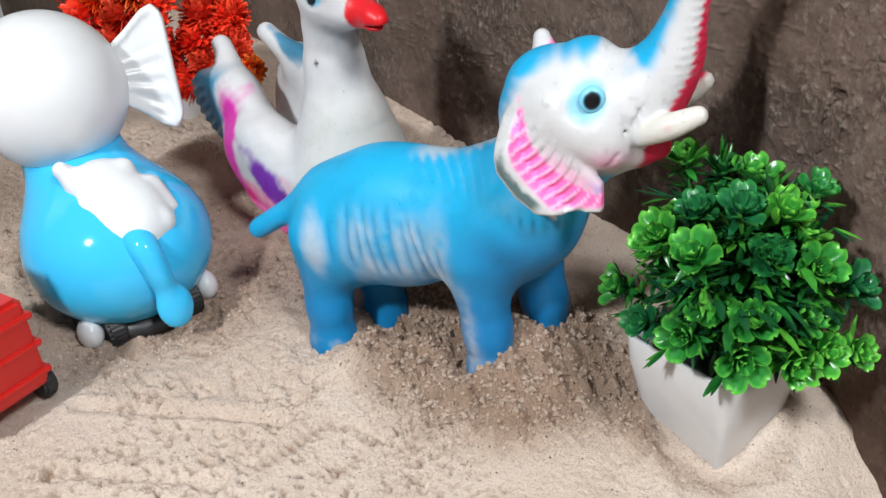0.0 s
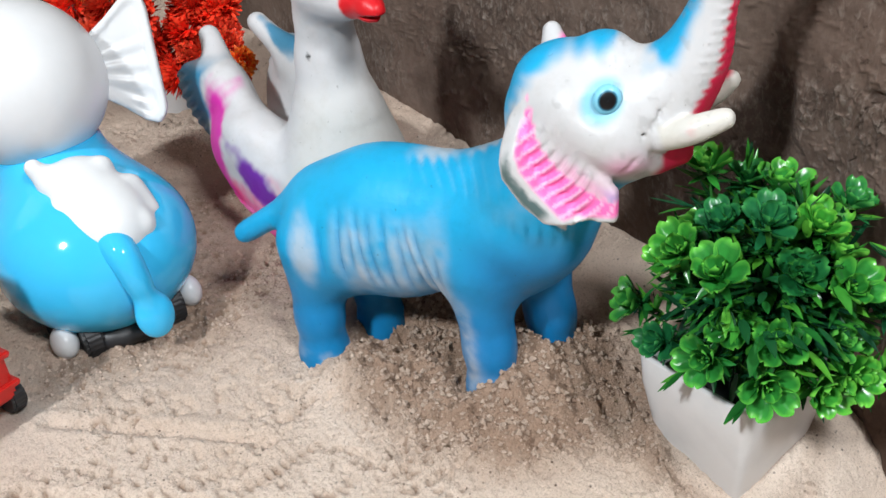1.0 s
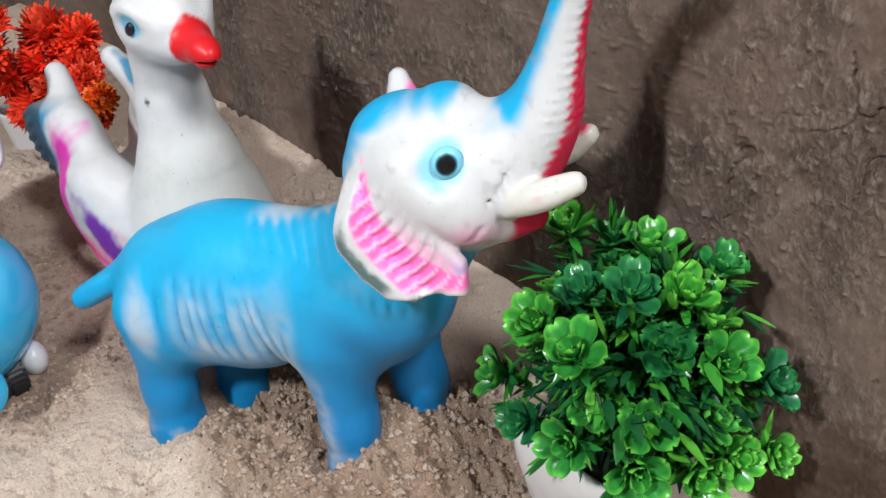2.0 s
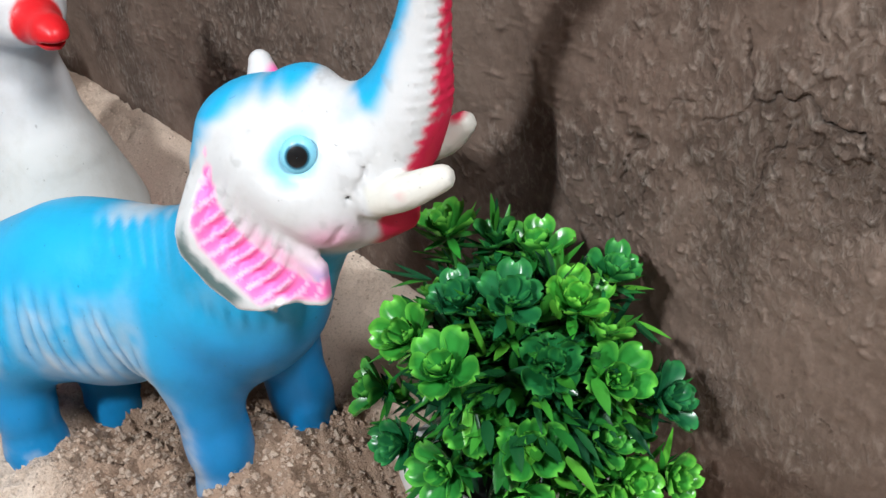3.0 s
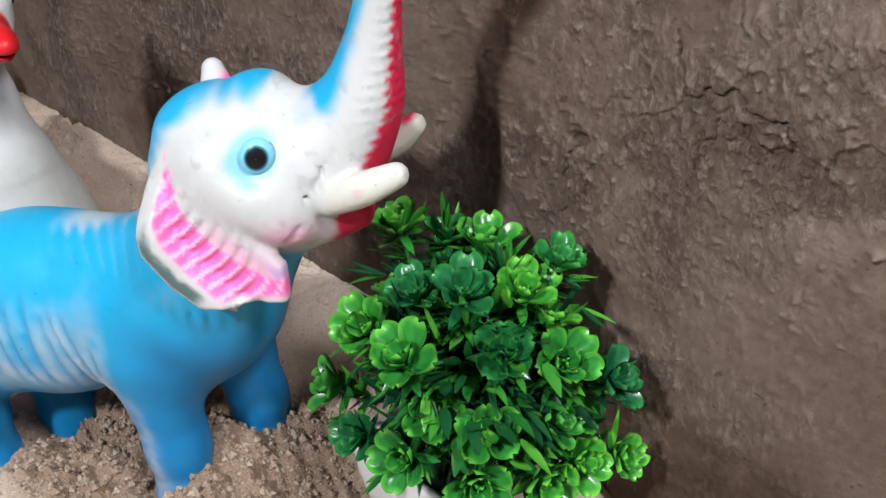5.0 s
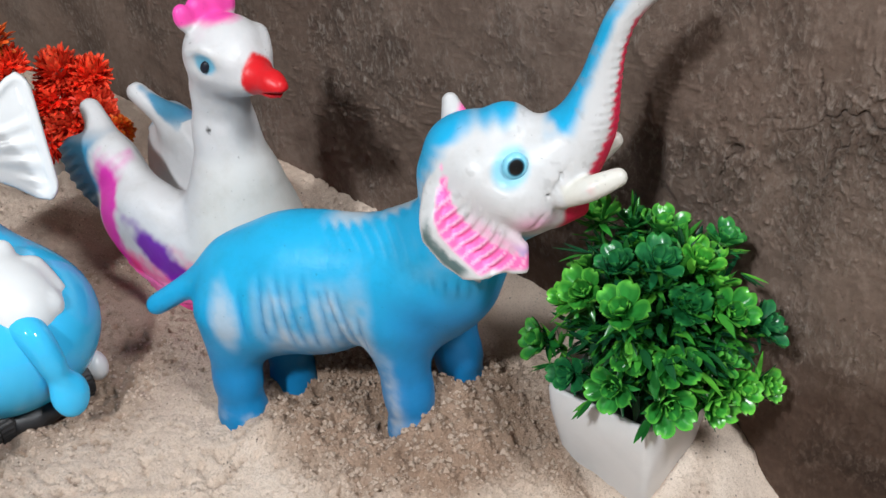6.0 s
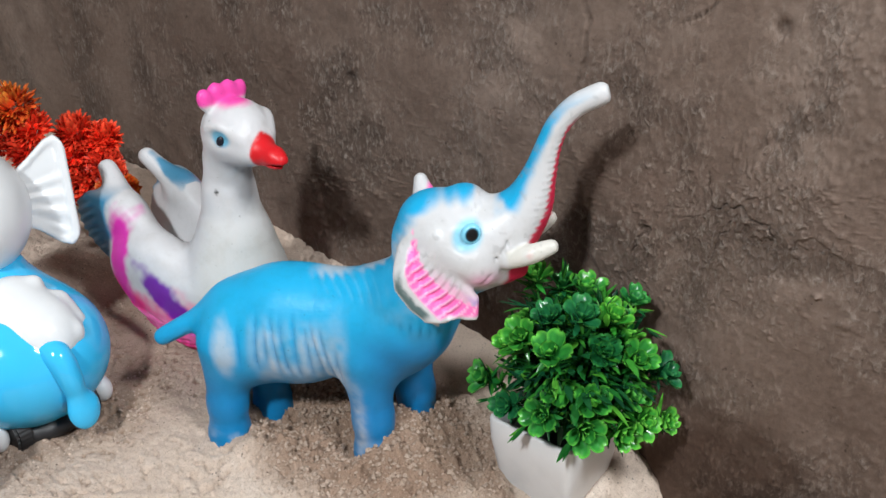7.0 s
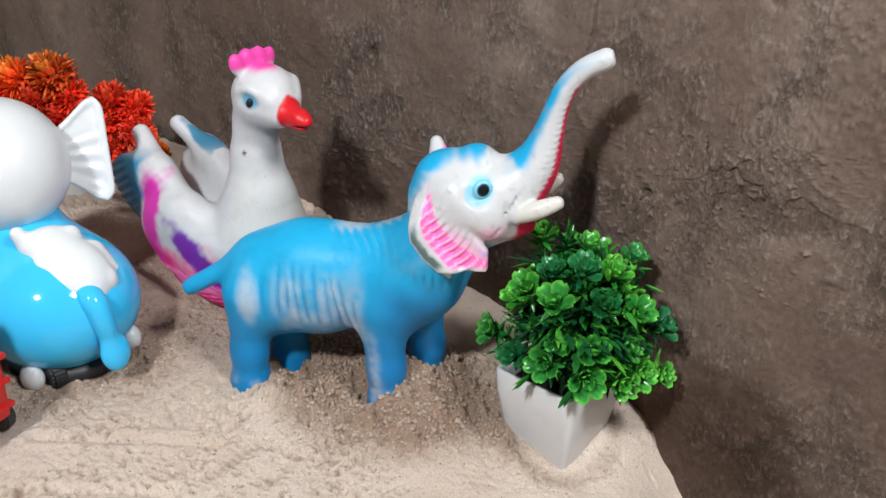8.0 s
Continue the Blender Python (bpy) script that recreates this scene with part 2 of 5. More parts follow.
def leaf_material(name, rough):
    mat, t, b = material(name, rough=rough, spec=0.5)
    b.inputs["Subsurface Weight"].default_value = 0.10
    a = t.nodes.new("ShaderNodeAttribute")
    a.attribute_name = "paint"
    info = t.nodes.new("ShaderNodeObjectInfo")
    shade = ramp(t, info.outputs["Random"], [(0.0, (0.85, 0.94, 1.0)), (0.5, (1.03, 1.10, 1.05)), (1.0, (1.28, 1.28, 1.18))])
    base = mix(t, 1.0, a.outputs["Color"], shade, "MULTIPLY")
    vary = ramp(t, noise_of(t, 140.0, 3.0), [(0.3, (0.72, 0.78, 0.7)), (0.65, (1.1, 1.08, 1.0))])
    t.links.new(mix(t, 0.7, base, vary, "MULTIPLY"), b.inputs["Base Color"])
    b.inputs["Subsurface Radius"].default_value = (0.003, 0.003, 0.001)
    return mat


MUD, SAND = mud_material(), sand_material()
VINYL = vinyl_material("painted_vinyl", 0.38, 0.45)
WHITE_PLASTIC = plastic_material("white_plastic", (0.73, 0.74, 0.75), 0.30, 0.15)
BLUE_PLASTIC = plastic_material("sky_blue_plastic", (0.045, 0.50, 0.86), 0.09, 0.15)
RED_PLASTIC = plastic_material("red_plastic", (0.55, 0.015, 0.012), 0.28)
BLACK_PLASTIC = plastic_material("black_plastic", (0.02, 0.02, 0.022), 0.45)
YELLOW_PLASTIC = plastic_material("yellow_plastic", (0.75, 0.42, 0.03), 0.3)
POT_GLAZE = plastic_material("white_pot_plastic", (0.68, 0.67, 0.67), 0.30, 0.3)
LEAF = leaf_material("green_plastic_leaf", 0.26)
PETAL = leaf_material("red_plastic_petal", 0.42)

# pale surface for unseen walls and ceiling, which throws back fill light
BOUNCE = plastic_material("pale_bounce", (0.80, 0.79, 0.77), 0.85, 0.5)


# ---------------------------------------------------------------- mud wall
# knobs of plaster: x, z, radius
LUMPS = [(0.104, 0.201, 0.0028), (0.068, 0.206, 0.0020), (0.073, 0.2135, 0.0022), (0.082, 0.206, 0.0026), (0.137, 0.168, 0.0035), (0.120, 0.180, 0.0020), (-0.235, 0.150, 0.0030)]


def wall_height(x, z):
    """How far the plaster stands out towards the room."""
    h = 0.012 * fbm(x, z, 4.5, 3, 0) + 0.0030 * fbm(x, z, 21.0, 3, 2, 0.5) + 0.0007 * fbm(x, z, 75.0, 3, 4, 0.55)
    u, w = 0.8 * x + 0.6 * z, -0.6 * x + 0.8 * z
    lumps = np.clip(fbm(1.5 * u, 0.8 * w, 190.0, 3, 5, 0.6) - 0.15, 0, 1)
    grit = np.clip(fbm(x, z, 260.0, 2, 3) - 0.27, 0, 1)
    rough = smooth(0.035, 0.075, x - 0.3 * (z - 0.2)) * np.clip(0.35 + 2.2 * fbm(x, z, 14.0, 2, 6), 0.1, 1.2)
    rough += 0.7 * np.exp(-(((x - 0.085) / 0.045) ** 2 + ((z - 0.235) / 0.030) ** 2))
    rough += 0.8 * np.exp(-(((x + 0.27) / 0.12) ** 2 + ((z - 0.13) / 0.05) ** 2)) + 0.45 * np.exp(-(((x + 0.02) / 0.04) ** 2 + ((z - 0.16) / 0.05) ** 2))
    h += 0.0010 * lumps * np.clip(rough, 0.08, 1.2) + 0.0060 * grit * np.clip(rough + 0.30, 0, 1)
    sharp = np.clip(fbm(u * 1.3, w, 330.0, 2, 8) - 0.16, 0, 1)
    h += 0.0034 * sharp * np.clip(0.9 * rough + 0.12, 0, 1)
    # trowel strokes, and a thin coat of plaster that has flaked off below its torn edge
    h += 0.0014 * fbm(u * 0.25, w, 60.0, 3, 2, 0.5) * np.clip(0.6 + 1.6 * fbm(x, z, 9.0, 2, 3), 0, 1)
    torn = np.interp(x, [0.060, 0.069, 0.075, 0.078, 0.089, 0.101, 0.103, 0.112, 0.130], [0.226, 0.214, 0.211, 0.205, 0.207, 0.204, 0.209, 0.214, 0.205]) + 0.0016 * fbm(x, z, 150, 2, 5)
    h += 0.0020 * smooth(-0.0006, 0.0012, z - torn) * smooth(0.055, 0.012, z - torn) * smooth(0.058, 0.068, x) * smooth(0.16, 0.12, x)
    for lx, lz, lr in LUMPS:
        h += 0.0028 * np.exp(-(((x - lx) / lr) ** 2 + ((z - lz) / (0.7 * lr)) ** 2 + 1.5 * fbm(x, z, 300, 2, 4)))
    h += 0.0045 * smooth(-0.040, -0.030, x + 0.35 * (z - 0.17) + 0.010 * fbm(x, z, 50, 3, 1)) * smooth(0.27, 0.18, z) - 0.003
    return h


def crack(x, z, points, width, depth):
    d = np.full_like(x, 1.0)
    jx, jz = x + 0.0022 * fbm(x, z, 260, 3, 6), z + 0.0022 * fbm(x, z, 260, 3, 7)
    for (ax, az), (bx, bz) in zip(points, points[1:]):
        ux, uz = bx - ax, bz - az
        h = np.clip(((jx - ax) * ux + (jz - az) * uz) / (ux * ux + uz * uz), 0, 1)
        d = np.minimum(d, np.hypot(jx - ax - h * ux, jz - az - h * uz))
    return -depth * np.exp(-((d / width) ** 2))


xs = steps((-1.9, -1.0, 0.03), (-1.0, -0.45, 0.004), (-0.45, -0.10, 0.0020), (-0.10, -0.015, 0.0014), (-0.015, 0.115, 0.0005), (0.115, 0.21, 0.0014), (0.21, 0.32, 0.004), (0.32, 1.6, 0.03))
zs = steps((-0.15, -0.05, 0.02), (-0.05, 0.14, 0.0017), (0.14, 0.245, 0.0005), (0.245, 0.36, 0.0016), (0.36, 0.52, 0.004), (0.52, 1.9, 0.04))
gx, gz = np.meshgrid(xs, zs, indexing="ij")
out = wall_height(gx, gz)
for line, width, depth in (
        ([(0.044, 0.236), (0.045, 0.229), (0.048, 0.223), (0.050, 0.215), (0.054, 0.216), (0.060, 0.219), (0.064, 0.2185), (0.068, 0.222), (0.072, 0.219), (0.075, 0.215), (0.081, 0.215), (0.086, 0.2145), (0.089, 0.210), (0.091, 0.208)], 0.00040, 0.0030),
        ([(0.050, 0.215), (0.045, 0.209), (0.033, 0.2045)], 0.00032, 0.0012),
        ([(0.029, 0.209), (0.020, 0.208), (0.017, 0.202)], 0.00032, 0.0010),
        ([(0.063, 0.210), (0.062, 0.204), (0.056, 0.199), (0.056, 0.192), (0.053, 0.184), (0.054, 0.179)], 0.00036, 0.0024),
        ([(0.008, 0.188), (0.002, 0.180), (0.001, 0.171), (0.003, 0.161), (-0.002, 0.155)], 0.00036, 0.0022),
        ([(0.019, 0.187), (0.016, 0.182), (0.011, 0.176), (0.011, 0.167)], 0.00032, 0.0012),
        ([(0.066, 0.248), (0.068, 0.243), (0.071, 0.238)], 0.00036, 0.0022),
        ([(-0.054, 0.345), (-0.052, 0.329), (-0.045, 0.312), (-0.047, 0.290), (-0.053, 0.270)], 0.0006, 0.0040),
        ([(0.044, 0.352), (0.038, 0.339), (0.032, 0.329), (0.016, 0.320)], 0.0006, 0.0034)):
    out += crack(gx, gz, line, width, depth)
out -= 0.006 * np.exp(-(((gx - 0.0075) / 0.0032) ** 2 + ((gz - 0.189) / 0.0022) ** 2))
for px, pz in ((-0.262, 0.239), (-0.443, 0.211), (0.075, 0.325)):
    out -= 0.006 * np.exp(-(((gx - px) / 0.004) ** 2 + ((gz - pz) / 0.0045) ** 2))
me = mesh_of("wall_north", np.stack([gx, -out, gz], -1).reshape(-1, 3), grid_faces(len(xs), len(zs)), MUD)
tagged(new("wall_north", me), "rough brown mud-plastered wall with cracks", "wall", kind="structure")


def slab(name, lo, hi, mat, label, category):
    bm = bmesh.new()
    bmesh.ops.create_cube(bm, size=1.0)
    for v in bm.verts:
        v.co = [a + (b - a) * (c + 0.5) for a, b, c in zip(lo, hi, v.co)]
    bmesh.ops.subdivide_edges(bm, edges=bm.edges, cuts=5, use_grid_fill=True)
    data = bpy.data.meshes.new(name)
    bm.to_mesh(data)
    bm.free()
    data.materials.append(mat)
    return tagged(new(name, data), label, category, kind="structure")


slab("wall_back", (-1.9, 0.03, -0.2), (1.6, 0.15, 1.9), MUD, "thick core of the brown mud wall", "wall")
# assumed walls and ceiling out of view, kept pale as reflectors
slab("unseen_wall_south", (-1.9, -2.3, -0.2), (1.6, -2.15, 1.9), BOUNCE, "plain unseen wall, pale to bounce fill light", "wall")
slab("unseen_wall_west", (-2.05, -2.3, -0.2), (-1.9, 0.15, 1.9), BOUNCE, "plain unseen wall, pale to bounce fill light", "wall")
slab("unseen_wall_east", (1.6, -2.3, -0.2), (1.75, 0.15, 1.9), BOUNCE, "plain unseen wall, pale to bounce fill light", "wall")
slab("ceiling", (-2.05, -2.3, 1.9), (1.75, 0.15, 2.0), BOUNCE, "plain unseen ceiling, pale to bounce fill light", "ceiling")
slab("floor", (-2.05, -2.3, -0.25), (1.75, 0.15, -0.12), MUD, "bare brown mud floor under the sand", "floor")

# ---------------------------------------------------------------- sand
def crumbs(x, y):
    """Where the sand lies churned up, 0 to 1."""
    # strongest under the belly, where the tint drawn from it includes shade
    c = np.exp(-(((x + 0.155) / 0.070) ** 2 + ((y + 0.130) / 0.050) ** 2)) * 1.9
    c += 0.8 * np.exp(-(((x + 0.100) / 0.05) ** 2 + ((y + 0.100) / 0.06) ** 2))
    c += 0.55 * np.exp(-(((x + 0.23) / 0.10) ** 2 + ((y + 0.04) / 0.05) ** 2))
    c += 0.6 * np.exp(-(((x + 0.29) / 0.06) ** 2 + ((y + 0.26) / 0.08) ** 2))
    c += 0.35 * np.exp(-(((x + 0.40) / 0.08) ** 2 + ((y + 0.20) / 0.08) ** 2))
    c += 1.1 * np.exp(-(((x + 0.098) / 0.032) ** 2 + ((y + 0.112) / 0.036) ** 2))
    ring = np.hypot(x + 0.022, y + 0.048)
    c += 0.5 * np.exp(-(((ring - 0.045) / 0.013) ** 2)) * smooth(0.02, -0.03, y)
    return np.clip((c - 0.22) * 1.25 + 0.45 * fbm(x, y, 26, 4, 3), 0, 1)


PRINTS = ((-0.151, -0.214, -0.146, -0.276),
          (-0.181, -0.200, -0.178, -0.235),
          (-0.167, -0.259, -0.162, -0.287),
          (-0.124, -0.200, -0.115, -0.251),
          (-0.113, -0.167, -0.109, -0.210))


def prints(x, y):
    """Rows of small prints pressed into the sand, 0 to 1."""
    out = 0
    for k, (ax, ay, bx, by) in enumerate(PRINTS):
        ux, uy = bx - ax, by - ay
        long = math.hypot(ux, uy)
        along, off = ((x - ax) * ux + (y - ay) * uy) / long, ((x - ax) * uy - (y - ay) * ux) / long + 0.002 * fbm(x, y, 60, 2, k)
        row = smooth(0.0, 0.01, along) * smooth(long, long - 0.012, along) * np.exp(-((off / (0.0022 if k else 0.0032)) ** 2)) * np.clip(0.75 + 1.6 * fbm(x, y, 45, 2, k + 1), 0, 1)
        out = out + row * (0.35 + 0.65 * np.clip(np.sin(along * 1150), 0, 1))
    field = np.clip(fbm(x, y, 330, 2, 4) - 0.20, 0, 1) * 4.0 * np.clip(0.40 + 2.4 * fbm(x, y, 20, 2, 9), 0, 1) * smooth(-0.13, -0.17, y)
    return np.clip(out + field, 0, 1)


def sand_height(x, y):
    h = -SLOPE * np.clip(x, -0.42, 0.5)
    pile = 0.032 * smooth(-0.02, -0.14, x) + 0.020 * smooth(0.045, -0.01, x) * smooth(-0.14, -0.02, x) - 0.045 * smooth(0.018, 0.085, x)
    h += pile * smooth(-0.085, -0.002, y)
    h += 0.004 * fbm(x, y, 9, 3, 1)
    # heaps pushed up under the belly and round the fore legs
    h += 0.017 * np.exp(-(((x + 0.105) / 0.042) ** 2 + ((y + 0.130) / 0.036) ** 2)) + 0.016 * np.exp(-(((x + 0.112) / 0.040) ** 2 + ((y + 0.080) / 0.030) ** 2))
    h -= 0.010 * np.exp(-(((x + 0.325) / 0.065) ** 2 + ((y + 0.265) / 0.065) ** 2))
    h += 0.012 * np.exp(-(((x + 0.160) / 0.030) ** 2 + ((y + 0.125) / 0.030) ** 2)) - 0.010 * np.exp(-(((x - 0.004) / 0.030) ** 2 + ((y + 0.075) / 0.030) ** 2))
    c = crumbs(x, y)
    h += 0.0016 * fbm(x, y, 40, 3, 4) + c * (0.0090 * fbm(x, y, 60, 3, 5, 0.6) + 0.0075 * fbm(x, y, 190, 3, 6))
    pits = np.clip(fbm(x, y, 210, 2, 2) - 0.12, 0, 1) * np.clip(0.05 + 2.6 * fbm(x, y, 16, 2, 7) + 0.25 * c, 0, 1.0)
    h -= 0.0150 * pits
    h += 0.0017 * fbm(x, y, 290, 2, 2) * np.clip(0.55 + 0.9 * c + 1.5 * fbm(x, y, 22, 2, 3), 0.25, 1.5)
    # hollows pressed by the legs, with heaped rims
    for fx, fy, r, deep in ((-0.213, -0.186, 0.017, 0.004), (-0.128, -0.136, 0.019, 0.008), (-0.20, -0.150, 0.022, 0.010), (-0.165, -0.125, 0.03, 0.010), (-0.140, -0.080, 0.022, 0.008)):
        d = np.hypot(x - fx, y - fy)
        h += -deep * np.exp(-((d / r) ** 2)) + 0.6 * deep * np.exp(-(((d - 1.7 * r) / (0.55 * r)) ** 2))
    h += 0.004 * np.exp(-(((x + 0.090) / 0.026) ** 2 + ((y + 0.128) / 0.020) ** 2))
    # finger and stick marks
    for ax, ay, bx, by, deep in ((-0.185, -0.172, -0.118, -0.190, 0.0028), (-0.20, -0.02, -0.16, -0.06, 0.002), (-0.26, -0.02, -0.235, -0.055, 0.003), (-0.25, -0.33, -0.17, -0.24, 0.003), (-0.21, -0.36, -0.15, -0.29, 0.002)):
        ux, uy = bx - ax, by - ay
        k = np.clip(((x - ax) * ux + (y - ay) * uy) / (ux * ux + uy * uy), 0, 1)
        d = np.hypot(x - ax - k * ux, y - ay - k * uy)
        h += -deep * np.exp(-((d / 0.0035) ** 2)) + 0.5 * deep * np.exp(-(((d - 0.008) / 0.004) ** 2))
    h -= 0.0042 * prints(x, y)
    edge = np.maximum.reduce([smooth(0.28, 0.42, x), smooth(-0.95, -1.15, x), smooth(-0.55, -0.75, y)])
    return h * (1 - edge) - 0.118 * edge


xs = steps((-1.2, -0.62, 0.012), (-0.62, -0.40, 0.0028), (-0.40, 0.09, 0.0014), (0.09, 0.44, 0.008))
ys = steps((-0.80, -0.42, 0.012), (-0.42, -0.0, 0.0015), (0.0, 0.012, 0.003))
gx, gy = np.meshgrid(xs, ys, indexing="ij")
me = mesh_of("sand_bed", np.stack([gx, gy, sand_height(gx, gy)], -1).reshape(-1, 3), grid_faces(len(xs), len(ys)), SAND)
# darker where churned and leftwards; prints coloured dark for the shade in them
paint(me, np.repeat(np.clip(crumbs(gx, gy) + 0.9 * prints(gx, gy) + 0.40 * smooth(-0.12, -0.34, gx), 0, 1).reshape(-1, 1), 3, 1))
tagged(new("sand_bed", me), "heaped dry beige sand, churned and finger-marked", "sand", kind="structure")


def crumb_cloud():
    """Loose lumps of damp sand on the bed."""
    rng = np.random.RandomState(3)
    n = 200000
    x, y = rng.uniform(-0.52, 0.07, n), rng.uniform(-0.42, -0.004, n)
    want = np.clip(0.06 + 1.0 * crumbs(x, y) ** 1.5 + 0.9 * np.clip(fbm(x, y, 16, 2, 7), 0, 1), 0, 1)
    keep = rng.rand(n) < 0.45 * want
    x, y = x[keep], y[keep]
    r = 0.0004 + 0.0013 * rng.rand(len(x)) ** 4 * (0.6 + 1.0 * crumbs(x, y))
    shape = np.array([(1, 0, 0), (-1, 0, 0), (0, 1, 0), (0, -1, 0), (0, 0, 1), (0, 0, -1)], float)
    tri = np.array([(0, 2, 4), (2, 1, 4), (1, 3, 4), (3, 0, 4), (2, 0, 5), (1, 2, 5), (3, 1, 5), (0, 3, 5)])
    v = shape[None] * r[:, None, None] * rng.uniform(0.6, 1.35, (len(x), 6, 3))
    a = rng.uniform(0, 6.28, len(x))
    vx = v[..., 0] * np.cos(a)[:, None] - v[..., 1] * np.sin(a)[:, None]
    vy = v[..., 0] * np.sin(a)[:, None] + v[..., 1] * np.cos(a)[:, None]
    v = np.stack([vx + x[:, None], vy + y[:, None], v[..., 2] + (sand_height(x, y) + 0.35 * r)[:, None]], -1)
    f = tri[None] + 6 * np.arange(len(x))[:, None, None]
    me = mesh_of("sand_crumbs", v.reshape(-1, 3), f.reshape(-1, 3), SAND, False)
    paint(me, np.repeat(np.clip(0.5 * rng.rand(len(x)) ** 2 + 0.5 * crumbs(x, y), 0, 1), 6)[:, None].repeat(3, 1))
    return tagged(new("sand_crumbs", me), "loose crumbs of beige sand on the bed", "sand", kind="stuff")


crumb_cloud()


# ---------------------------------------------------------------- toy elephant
SKY, SKY_SHADE = np.array((0.011, 0.37, 0.66)), np.array((0.006, 0.175, 0.43))
CREAM, PINK, CRIMSON = np.array((0.575, 0.574, 0.582)), np.array((0.90, 0.16, 0.46)), np.array((0.62, 0.02, 0.07))


def lay(base, colour, amount):
    return base * (1 - amount[:, None]) + np.asarray(colour) * amount[:, None]


# the ear lies along a slant: u runs down its length, w outward to its rim
def ear_axes(x, z):
    dx, dz = x - 0.0945, z - 0.1769
    return 0.644 * dx - 0.765 * dz, -0.765 * dx - 0.644 * dz


def ear_lines(u):
    rim = np.interp(u, [-0.002, 0.0, 0.004, 0.010, 0.022, 0.036, 0.047, 0.060, 0.078], [0.0, 0.005, 0.0150, 0.0215, 0.0282, 0.0292, 0.0272, 0.0262, 0.022])
    pink = np.interp(u, [0.004, 0.009, 0.016, 0.024, 0.035, 0.048, 0.062, 0.078], [0.001, 0.0085, 0.0150, 0.0186, 0.0192, 0.0186, 0.0182, 0.0170])
    cheek = np.interp(u, [0.004, 0.009, 0.016, 0.024, 0.035, 0.045, 0.053, 0.062], [0.0008, 0.0020, 0.0052, 0.0072, 0.0070, 0.0050, 0.0020, -0.003])
    return rim, pink, cheek


def ribs(u, w):
    return np.sin(1130 * (u - 0.45 * w + 26.0 * w * w))


# grooves of the flank: foot x, lean, foot z, top z
FOLDS = [(-0.0235, 0.0, 0.062, 0.103), (-0.0105, -0.03, 0.062, 0.112), (-0.0040, -0.05, 0.070, 0.104), (0.0035, -0.08, 0.060, 0.113), (0.0105, -0.08, 0.058, 0.112), (0.0190, -0.10, 0.056, 0.114),
         (0.0265, -0.10, 0.056, 0.106), (0.0330, -0.12, 0.055, 0.110), (0.0400, -0.14, 0.055, 0.108), (0.0470, -0.10, 0.056, 0.092)]


def folds(x, z):
    """Depth of the pressed grooves, and the raised lip beside each."""
    deep, lip = 0, 0
    for k, (foot, lean, lo, hi) in enumerate(FOLDS):
        off = x - foot - lean * (z - lo) - 0.0009 * np.sin(70 * (z - lo) + 200 * foot)
        along = smooth(lo, lo + 0.012, z) * smooth(hi, hi - 0.014, z)
        deep = deep + along * np.exp(-((off / 0.0011) ** 2))
        lip = lip + (0.25 + 0.75 * ((0.62 * k) % 1.0)) * along * np.exp(-(((off + 0.0036) / 0.0028) ** 2))
    return np.clip(deep, 0, 1), np.clip(lip, 0, 1)


def curve(points, radii, n=8):
    """A smooth line of beads through the points."""
    p = np.column_stack([np.array(points, float), radii])
    p = np.vstack([2 * p[0] - p[1], p, 2 * p[-1] - p[-2]])
    out = []
    for a, b, c, d in zip(p, p[1:], p[2:], p[3:]):
        for t in np.arange(n) / n:
            out.append(0.5 * (2 * b + (c - a) * t + (2 * a - 5 * b + 4 * c - d) * t * t + (3 * b - a - 3 * c + d) * t ** 3))
    out = np.array(out + [p[-2]])
    return out[:, :3].tolist(), out[:, 3].tolist()


TRUNK = [(0.149, -0.0105, 0.171), (0.1618, -0.0110, 0.189), (0.1685, -0.012, 0.2095), (0.1730, -0.013, 0.2275), (0.1785, -0.0135, 0.2415), (0.1880, -0.0145, 0.2530), (0.2010, -0.015, 0.2605)]
TRUNK_R = (0.0210, 0.0152, 0.0100, 0.0075, 0.0069, 0.0066, 0.0067)


